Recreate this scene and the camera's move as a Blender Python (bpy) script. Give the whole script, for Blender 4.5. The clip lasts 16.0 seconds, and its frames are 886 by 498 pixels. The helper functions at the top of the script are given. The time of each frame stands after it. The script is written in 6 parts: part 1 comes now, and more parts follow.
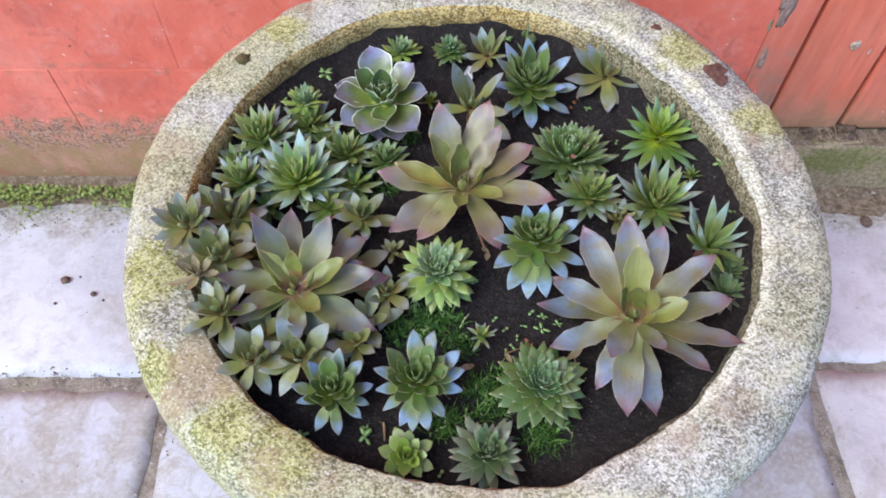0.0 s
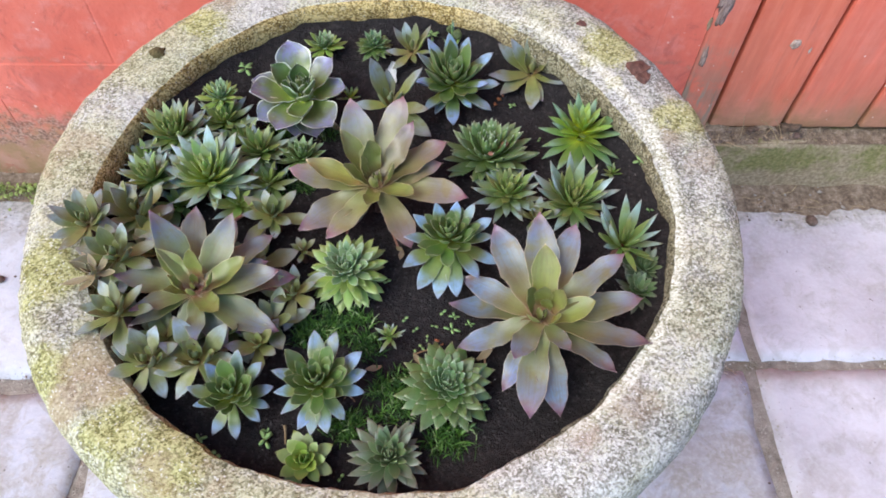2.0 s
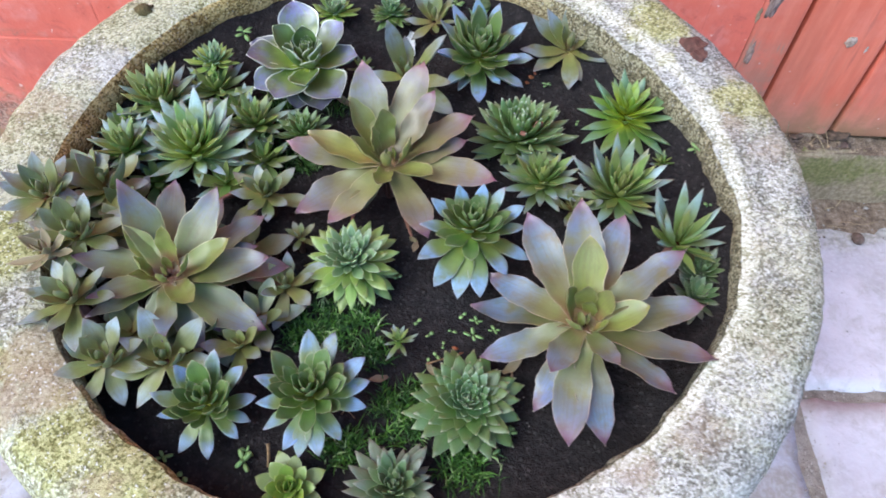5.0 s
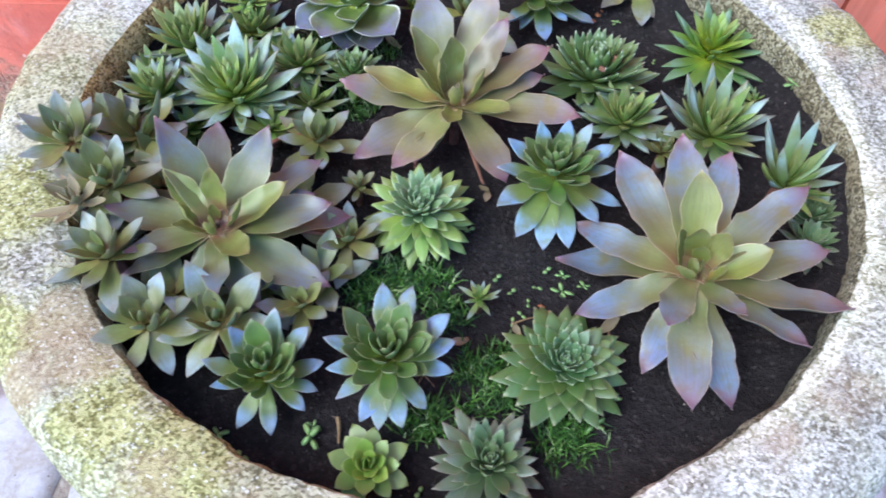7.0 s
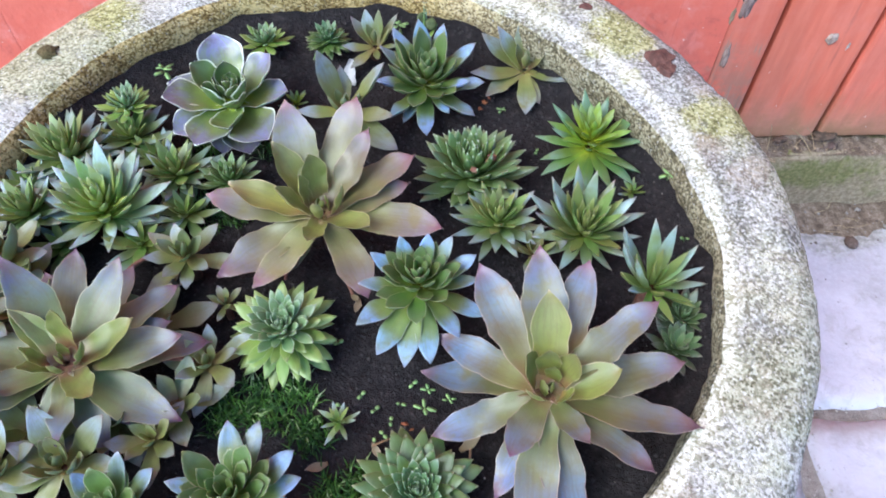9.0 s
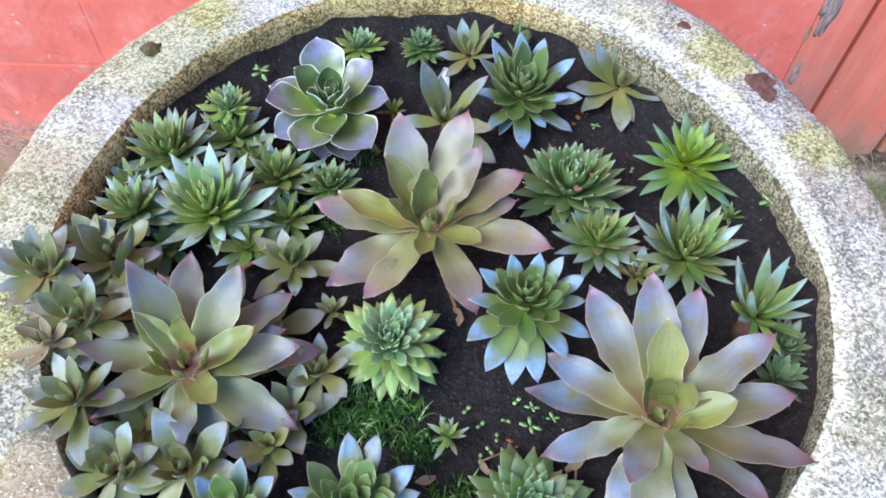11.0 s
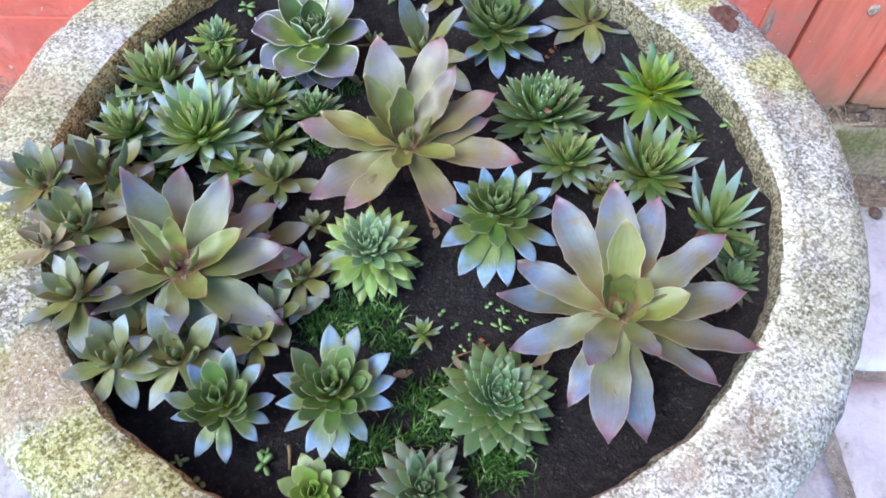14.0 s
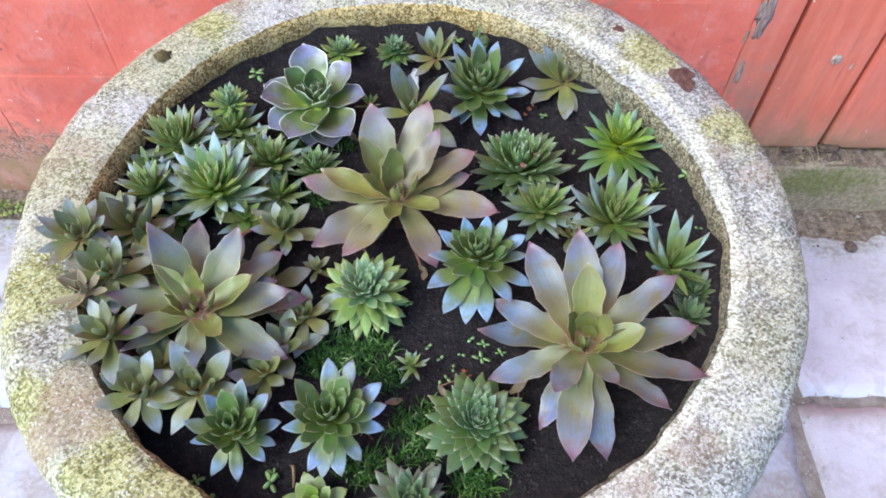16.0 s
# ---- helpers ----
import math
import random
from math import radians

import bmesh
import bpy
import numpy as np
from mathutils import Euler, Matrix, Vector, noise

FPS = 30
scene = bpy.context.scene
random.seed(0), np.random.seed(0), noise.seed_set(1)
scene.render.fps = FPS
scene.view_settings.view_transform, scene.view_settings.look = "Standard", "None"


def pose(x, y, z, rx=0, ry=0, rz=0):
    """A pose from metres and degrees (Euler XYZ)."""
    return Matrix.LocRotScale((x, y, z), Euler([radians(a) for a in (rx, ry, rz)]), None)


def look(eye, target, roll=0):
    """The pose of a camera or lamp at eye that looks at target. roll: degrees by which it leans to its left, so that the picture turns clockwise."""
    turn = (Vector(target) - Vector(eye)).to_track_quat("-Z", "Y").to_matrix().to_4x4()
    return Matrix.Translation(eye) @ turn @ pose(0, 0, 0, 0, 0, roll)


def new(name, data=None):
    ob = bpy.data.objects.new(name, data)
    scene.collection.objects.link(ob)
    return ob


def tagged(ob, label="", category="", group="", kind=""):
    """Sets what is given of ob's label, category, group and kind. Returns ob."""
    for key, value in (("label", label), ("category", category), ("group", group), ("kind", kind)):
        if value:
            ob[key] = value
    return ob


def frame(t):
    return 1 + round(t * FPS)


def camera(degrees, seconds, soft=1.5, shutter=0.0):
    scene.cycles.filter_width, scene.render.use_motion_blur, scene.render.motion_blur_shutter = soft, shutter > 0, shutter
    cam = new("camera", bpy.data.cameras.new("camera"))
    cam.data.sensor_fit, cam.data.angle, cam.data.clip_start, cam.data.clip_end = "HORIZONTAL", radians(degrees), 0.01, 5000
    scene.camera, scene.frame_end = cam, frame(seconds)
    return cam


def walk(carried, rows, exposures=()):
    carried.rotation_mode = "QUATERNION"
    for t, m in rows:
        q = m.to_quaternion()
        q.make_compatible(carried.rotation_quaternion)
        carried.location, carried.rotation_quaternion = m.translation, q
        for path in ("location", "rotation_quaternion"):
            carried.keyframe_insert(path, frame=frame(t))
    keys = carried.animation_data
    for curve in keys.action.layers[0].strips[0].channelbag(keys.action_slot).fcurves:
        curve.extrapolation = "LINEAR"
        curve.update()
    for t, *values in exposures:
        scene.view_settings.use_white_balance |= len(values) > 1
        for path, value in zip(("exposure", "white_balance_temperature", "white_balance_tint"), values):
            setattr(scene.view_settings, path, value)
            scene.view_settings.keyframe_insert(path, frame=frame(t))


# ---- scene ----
cam = camera(64.6, 16.0, soft=1.75, shutter=0.5)
METRES, EYE, TILT, LEAN, TURN = 0.3744, 0.5472, -55.0, 0.0, 0.0
ROWS = [
    (0.0, 0.0, 0.0, 0.0, 0.0, 0.0, -0.0),
    (0.5, 0.0209, 0.0082, -0.004, -0.54, -0.44, -0.35),
    (1.0, 0.0548, 0.0129, -0.0027, -1.23, 0.11, 0.22),
    (1.5, 0.0803, 0.0165, -0.0002, -1.49, -0.15, 0.2),
    (2.0, 0.0964, 0.0171, -0.0, -1.33, -0.1, -0.01),
    (2.5, 0.1197, 0.0209, 0.0176, -1.71, -0.06, -0.35),
    (3.0, 0.1324, 0.0371, 0.013, -1.37, -0.27, -0.73),
    (5.5, 0.0416, 0.1897, -0.0428, -0.92, 2.08, -1.99),
    (6.0, -0.0031, 0.212, -0.0493, -0.69, 2.33, -1.76),
    (6.5, -0.0166, 0.2345, -0.055, -1.0, 2.22, -0.83),
    (7.0, 0.0017, 0.2559, -0.0814, -1.25, 1.33, -0.82),
    (7.5, 0.0646, 0.2568, -0.0742, -1.63, 1.47, -0.09),
    (8.0, 0.1197, 0.2603, -0.0455, -2.25, 1.03, 1.69),
    (8.5, 0.1402, 0.2549, -0.0076, -1.88, 1.63, 2.77),
    (9.0, 0.1332, 0.2516, 0.0219, -1.34, 1.98, 1.27),
    (9.5, 0.1147, 0.2483, 0.0437, -1.44, 1.54, 0.26),
    (10.0, 0.0764, 0.2449, 0.0531, -1.03, 1.22, -1.04),
    (12.5, 0.0187, 0.2509, 0.0321, -0.89, 0.63, -1.52),
    (13.0, 0.0305, 0.239, 0.0133, -0.98, -0.17, -1.36),
    (13.5, 0.046, 0.2217, -0.0052, -1.26, -0.45, -1.31),
    (14.0, 0.0521, 0.2033, -0.023, -1.29, -0.31, -1.08),
    (14.5, 0.0513, 0.1895, -0.0422, -1.14, -0.71, -1.14),
    (15.0, 0.0607, 0.1637, -0.0424, -1.16, -0.94, -0.5),
    (15.5, 0.0689, 0.1319, -0.0216, -0.87, 1.25, -0.35),
    (16.0, 0.074, 0.108, -0.0107, -0.71, 2.22, -0.53),
]
walk(cam, [(t, pose(0, 0, EYE, TILT, LEAN, TURN) @ pose(METRES * x, METRES * y, METRES * z, 90 + pitch, roll, yaw)) for t, x, y, z, yaw, pitch, roll in ROWS],
     exposures=[(0.0, 1.19, 5800, 5.2), (1.5, 1.22, 5880, 5.4), (3.0, 1.27, 5900, 5.4), (5.5, 1.36, 5380, 3.9), (7.0, 1.46, 5260, 3.9), (9.0, 1.48, 5370, 4.9), (12.5, 1.58, 5180, 5.1), (16.0, 1.38, 5470, 4.7)])

# ---- world, sun ----
SUN_AZ, SUN_EL = 212.0, 50.0          # direction the light comes from, degrees from +x, and height
world = bpy.data.worlds.new("sky")
scene.world = world
world.use_nodes = True
wn = world.node_tree.nodes
sky = wn.new("ShaderNodeTexSky")
sky.sky_type, sky.sun_disc = "NISHITA", False
sky.sun_elevation, sky.sun_rotation = radians(SUN_EL), radians(90 - SUN_AZ)
sky.air_density, sky.dust_density = 1.0, 1.6
world.node_tree.links.new(sky.outputs[0], wn["Background"].inputs[0])
wn["Background"].inputs[1].default_value = 0.15
sun_data = bpy.data.lights.new("sun", "SUN")
sun_data.energy, sun_data.angle, sun_data.color = 1.25, radians(38), (1.0, 0.94, 0.84)
sun = new("sun", sun_data)
sun_dir = Vector((math.cos(radians(SUN_AZ)) * math.cos(radians(SUN_EL)), math.sin(radians(SUN_AZ)) * math.cos(radians(SUN_EL)), math.sin(radians(SUN_EL))))
sun.matrix_world = look(sun_dir * 5, (0, 0.2, 0.2))

# ---- node helpers ----


class Mat:
    """A node material under construction."""

    def __init__(self, name, rough=0.6, spec=0.5):
        self.m = bpy.data.materials.new(name)
        self.m.use_nodes = True
        self.t = self.m.node_tree
        self.bsdf = self.t.nodes["Principled BSDF"]
        self.bsdf.inputs["Roughness"].default_value = rough
        self.bsdf.inputs["Specular IOR Level"].default_value = spec
        self.coord = self.node("ShaderNodeTexCoord")

    def node(self, kind, **sets):
        n = self.t.nodes.new(kind)
        for k, v in sets.items():
            if k == "op":
                n.operation = v
            elif k == "blend":
                n.blend_type = v
        return n

    def put(self, socket, value):
        if isinstance(value, bpy.types.NodeSocket):
            self.t.links.new(value, socket)
        elif isinstance(value, (tuple, list)) and len(value) == 3 and socket.type == "RGBA":
            socket.default_value = (*value, 1)
        else:
            socket.default_value = value

    def noise(self, scale, detail=4.0, rough=0.55, vec=None, dist=0.0):
        n = self.node("ShaderNodeTexNoise")
        self.put(n.inputs["Vector"], vec or self.coord.outputs["Object"])
        n.inputs["Scale"].default_value, n.inputs["Detail"].default_value = scale, detail
        n.inputs["Roughness"].default_value, n.inputs["Distortion"].default_value = rough, dist
        return n.outputs["Fac"]

    def cells(self, scale, vec=None, feature="F1", colour=False):
        n = self.node("ShaderNodeTexVoronoi")
        n.feature = feature
        self.put(n.inputs["Vector"], vec or self.coord.outputs["Object"])
        n.inputs["Scale"].default_value = scale
        return n.outputs["Color" if colour else "Distance"]

    def math(self, op, a, b=0.0, clamp=False):
        n = self.node("ShaderNodeMath", op=op)
        n.use_clamp = clamp
        self.put(n.inputs[0], a)
        self.put(n.inputs[1], b)
        return n.outputs[0]

    def step(self, value, lo, hi):
        """0 below lo, 1 above hi, smooth between."""
        n = self.node("ShaderNodeMapRange")
        n.interpolation_type = "SMOOTHSTEP"
        self.put(n.inputs["Value"], value)
        n.inputs["From Min"].default_value, n.inputs["From Max"].default_value = lo, hi
        return n.outputs[0]

    def mix(self, fac, a, b, blend="MIX"):
        n = self.node("ShaderNodeMix", blend=blend)
        n.data_type = "RGBA"
        n.blend_type = blend
        self.put(n.inputs[0], fac)
        self.put(n.inputs[6], a)
        self.put(n.inputs[7], b)
        return n.outputs[2]

    def ramp(self, fac, stops):
        n = self.node("ShaderNodeValToRGB")
        el = n.color_ramp.elements
        while len(el) < len(stops):
            el.new(0.5)
        for e, (p, c) in zip(el, stops):
            e.position, e.color = p, (*c, 1)
        self.put(n.inputs[0], fac)
        return n.outputs[0]

    def axis(self, vec, i):
        n = self.node("ShaderNodeSeparateXYZ")
        self.put(n.inputs[0], vec)
        return n.outputs[i]

    def shade(self, colour, hue=0.0, value=0.0, rnd=None):
        """Varies a colour by the object's own random number."""
        n = self.node("ShaderNodeHueSaturation")
        r = rnd or self.node("ShaderNodeObjectInfo").outputs["Random"]
        self.put(n.inputs["Hue"], self.math("ADD", self.math("MULTIPLY", r, hue), 0.5 - hue / 2))
        r2 = self.math("FRACT", self.math("MULTIPLY", r, 7.31))
        self.put(n.inputs["Value"], self.math("ADD", self.math("MULTIPLY", r2, value), 1 - value / 2))
        self.put(n.inputs["Color"], colour)
        return n.outputs[0]

    def bump(self, height, strength=0.3, dist=0.001):
        n = self.node("ShaderNodeBump")
        n.inputs["Strength"].default_value, n.inputs["Distance"].default_value = strength, dist
        self.put(n.inputs["Height"], height)
        self.put(self.bsdf.inputs["Normal"], n.outputs[0])

    def done(self, colour, rough=None):
        self.put(self.bsdf.inputs["Base Color"], colour)
        if rough is not None:
            self.put(self.bsdf.inputs["Roughness"], rough)
        return self.m


# ---- materials ----
YELLOW_CRUSTS = ((-0.1535, -0.046, 0.020), (-0.143, -0.094, 0.014), (-0.1054, -0.1189, 0.019), (-0.0806, -0.1316, 0.021), (0.160, 0.048, 0.016), (0.126, 0.101, 0.018), (0.114, 0.091, 0.007), (0.126, 0.074, 0.006), (-0.110, 0.118, 0.016))
WHITE_PATCHES = ((0.040, -0.155, 0.030), (0.088, -0.136, 0.020), (0.159, -0.030, 0.022), (0.134, -0.090, 0.018), (0.0, -0.158, 0.018), (0.165, 0.004, 0.008), (-0.150, 0.040, 0.018))
BROWN_STAINS = ((-0.1241, -0.089, 0.013), (-0.1152, -0.1017, 0.011), (-0.1308, -0.1073, 0.009), (0.1505, 0.0314, 0.009), (0.1636, 0.0204, 0.009), (0.1548, 0.0696, 0.007), (0.1059, -0.108, 0.012), (0.086, -0.123, 0.008))


def patches(m, geo, spots, ragged):
    """Ragged round patches at fixed places on the stone: 1 inside, 0 outside."""
    flat = m.node("ShaderNodeVectorMath", op="MULTIPLY")
    m.put(flat.inputs[0], geo)
    flat.inputs[1].default_value = (1, 1, 0)
    total = None
    for x, y, r in spots:
        d = m.node("ShaderNodeVectorMath", op="DISTANCE")
        m.put(d.inputs[0], flat.outputs[0])
        d.inputs[1].default_value = (x, y, 0)
        near = m.math("SUBTRACT", 1.0, m.step(m.math("ADD", d.outputs["Value"], m.math("MULTIPLY", ragged, r * 3.4)), r * 0.6, r * 1.25))
        total = near if total is None else m.math("MAXIMUM", total, near)
    return total


def cast_stone(name="weathered_cast_stone", damp=0.0):
    """Coarse aggregate with crusts of white and yellow lichen; damp: share of ochre, part stain and part sunlit gold
    painted in.
    """
    m = Mat(name, 0.92, 0.25)
    geo = m.coord.outputs["Object"]
    jig = m.node("ShaderNodeTexNoise")
    m.put(jig.inputs["Vector"], geo)
    jig.inputs["Scale"].default_value = 900
    wob = m.node("ShaderNodeVectorMath", op="MULTIPLY_ADD")
    m.put(wob.inputs[0], jig.outputs["Color"])
    wob.inputs[1].default_value = (0.0005, 0.0005, 0.0005)
    m.put(wob.inputs[2], geo)
    g = m.axis(m.cells(1100, wob.outputs[0], colour=True), 0)
    fine = m.noise(620, 5, 0.75)
    grain = m.noise(1700, 3, 0.6)
    mid = m.noise(210, 5, 0.7, dist=0.4)
    clump = m.noise(70, 5, 0.7)
    val = m.math("ADD", m.math("MULTIPLY", g, 0.46), m.math("ADD", m.math("MULTIPLY", fine, 0.44), m.math("ADD", m.math("MULTIPLY", grain, 0.36), m.math("ADD", m.math("MULTIPLY", mid, 0.44), m.math("MULTIPLY", clump, 0.60)))))
    val = m.math("ADD", m.math("MULTIPLY", m.math("SUBTRACT", val, 1.15), 2.0), 0.64)
    col = m.ramp(val, ((0.18, (0.15, 0.135, 0.10)), (0.42, (0.285, 0.265, 0.215)), (0.66, (0.40, 0.38, 0.325)), (0.96, (0.64, 0.62, 0.565))))
    pale = m.step(m.math("ADD", m.noise(34, 6, 0.7), m.math("MULTIPLY", fine, 0.3)), 0.65, 0.80)
    col = m.mix(m.math("MULTIPLY", pale, 0.55), col, m.mix(m.step(fine, 0.35, 0.65), (0.40, 0.385, 0.34), (0.74, 0.725, 0.68)))
    ragged = m.math("SUBTRACT", m.math("ADD", m.math("MULTIPLY", m.noise(60, 4, 0.7, m.shift(geo, (0, 0, 8))), 0.6), m.math("MULTIPLY", fine, 0.4)), 0.5)
    # White patches at fixed places, mostly on the near and right rim.
    white_patch = patches(m, geo, WHITE_PATCHES, ragged)
    col = m.mix(m.math("MULTIPLY", white_patch, 0.6), col, m.ramp(val, ((0.18, (0.28, 0.26, 0.21)), (0.52, (0.54, 0.525, 0.475)), (0.86, (0.76, 0.75, 0.715)))))
    yel = m.step(m.math("ADD", m.noise(15, 5, 0.6, dist=0.6), m.math("ADD", m.math("MULTIPLY", clump, 0.25), m.math("MULTIPLY", m.math("SUBTRACT", fine, 0.5), 0.5))), 0.50, 0.70)
    yel = m.math("MAXIMUM", m.math("MULTIPLY", yel, 0.6), patches(m, geo, YELLOW_CRUSTS, ragged))
    col = m.mix(m.math("MULTIPLY", yel, 0.88), col, m.ramp(val, ((0.20, (0.14, 0.13, 0.032)), (0.55, (0.29, 0.28, 0.085)), (0.95, (0.52, 0.50, 0.20)))))
    brown = m.step(m.math("ADD", m.noise(16, 5, 0.6, vec=m.shift(geo, (3.1, 1.7, 0.4))), m.math("MULTIPLY", fine, 0.12)), 0.64, 0.72)
    brown = m.math("MAXIMUM", m.math("MULTIPLY", brown, 0.7), patches(m, geo, BROWN_STAINS, ragged))
    col = m.mix(m.math("MULTIPLY", brown, 0.62), col, m.mix(m.step(fine, 0.3, 0.7), (0.25, 0.165, 0.09), (0.50, 0.38, 0.26)))
    # Darker grey towards +x, except over the yellow and white patches.
    grey_side = m.step(m.math("ADD", m.axis(geo, 0), m.math("MULTIPLY", m.noise(12, 4), 0.16)), 0.10, 0.24)
    grey_side = m.math("MULTIPLY", grey_side, m.math("SUBTRACT", 1.0, m.math("MAXIMUM", m.math("MULTIPLY", yel, 0.85), m.math("MULTIPLY", white_patch, 0.7))))
    col = m.mix(m.math("MULTIPLY", grey_side, 0.70), col, m.ramp(val, ((0.18, (0.11, 0.106, 0.095)), (0.58, (0.215, 0.21, 0.19)), (0.94, (0.45, 0.44, 0.415)))))
    # pale crust along the worn inner lip
    flat = m.node("ShaderNodeVectorMath", op="MULTIPLY")
    m.put(flat.inputs[0], geo)
    flat.inputs[1].default_value = (1, 1, 0)
    radius = m.node("ShaderNodeVectorMath", op="LENGTH")
    m.put(radius.inputs[0], flat.outputs[0])
    away = m.math("ABSOLUTE", m.math("SUBTRACT", m.math("ADD", radius.outputs["Value"], m.math("MULTIPLY", ragged, 0.014)), 0.1462))
    lip = m.math("MULTIPLY", m.math("SUBTRACT", 1.0, m.step(away, 0.0014, 0.0052)), m.step(m.axis(geo, 0), 0.04, 0.10))
    col = m.mix(m.math("MULTIPLY", lip, 0.75), col, m.ramp(val, ((0.15, (0.30, 0.28, 0.16)), (0.55, (0.60, 0.58, 0.43)), (0.90, (0.80, 0.79, 0.69)))))
    if damp:
        stain = m.step(m.noise(34, 5, 0.65, vec=m.shift(geo, (1, 6, 2))), 0.15, 0.45)
        # Grey-green stone towards +x, that side's weaker light painted in as darker tones.
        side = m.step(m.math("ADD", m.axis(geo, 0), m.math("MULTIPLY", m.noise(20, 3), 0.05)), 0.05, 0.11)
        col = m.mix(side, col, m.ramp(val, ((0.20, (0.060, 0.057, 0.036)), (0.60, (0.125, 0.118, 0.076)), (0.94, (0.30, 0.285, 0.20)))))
        # Ochre stain with sunlit gold painted in, weaker towards +x and the near side.
        col = m.mix(m.math("MULTIPLY", m.math("MULTIPLY", stain, damp), m.math("MULTIPLY", m.math("SUBTRACT", 1.0, m.math("MULTIPLY", side, 0.85)), m.math("ADD", 0.25, m.math("MULTIPLY", m.step(m.axis(geo, 1), -0.09, 0.0), 0.75)))), col, m.ramp(val, ((0.18, (0.15, 0.09, 0.024)), (0.56, (0.40, 0.255, 0.07)), (0.92, (0.78, 0.59, 0.25)))))
    pits = m.step(m.noise(420, 4, 0.65, m.shift(geo, (4, 4, 9))), 0.25, 0.42)
    col = m.mix(m.math("ADD", 0.66, m.math("MULTIPLY", pits, 0.34)), (0.10, 0.085, 0.055), col)
    specks = m.step(m.noise(760, 2, 0.5, m.shift(geo, (2, 5, 1))), 0.62, 0.70)
    col = m.mix(m.math("MULTIPLY", specks, 0.3 if damp else 0.75), col, (0.80, 0.79, 0.74))
    holes = m.step(m.noise(300, 3, 0.6, m.shift(geo, (7, 5, 3))), 0.68, 0.78)
    col = m.mix(m.math("MULTIPLY", holes, 0.45), col, (0.07, 0.06, 0.04))
    m.bump(m.math("ADD", val, m.math("MULTIPLY", pits, 0.5)), 0.7, 0.0012)
    return m.done(col)


def shift(self, vec, by):
    n = self.node("ShaderNodeVectorMath", op="ADD")
    self.put(n.inputs[0], vec)
    n.inputs[1].default_value = by
    return n.outputs[0]


def shift2(self, vec):
    """Moves a texture by the object's own random number, so that no two leaves share it."""
    n = self.node("ShaderNodeVectorMath", op="ADD")
    self.put(n.inputs[0], vec)
    self.put(n.inputs[1], self.math("MULTIPLY", self.node("ShaderNodeObjectInfo").outputs["Random"], 50.0))
    return n.outputs[0]


Mat.shift, Mat.shift2 = shift, shift2


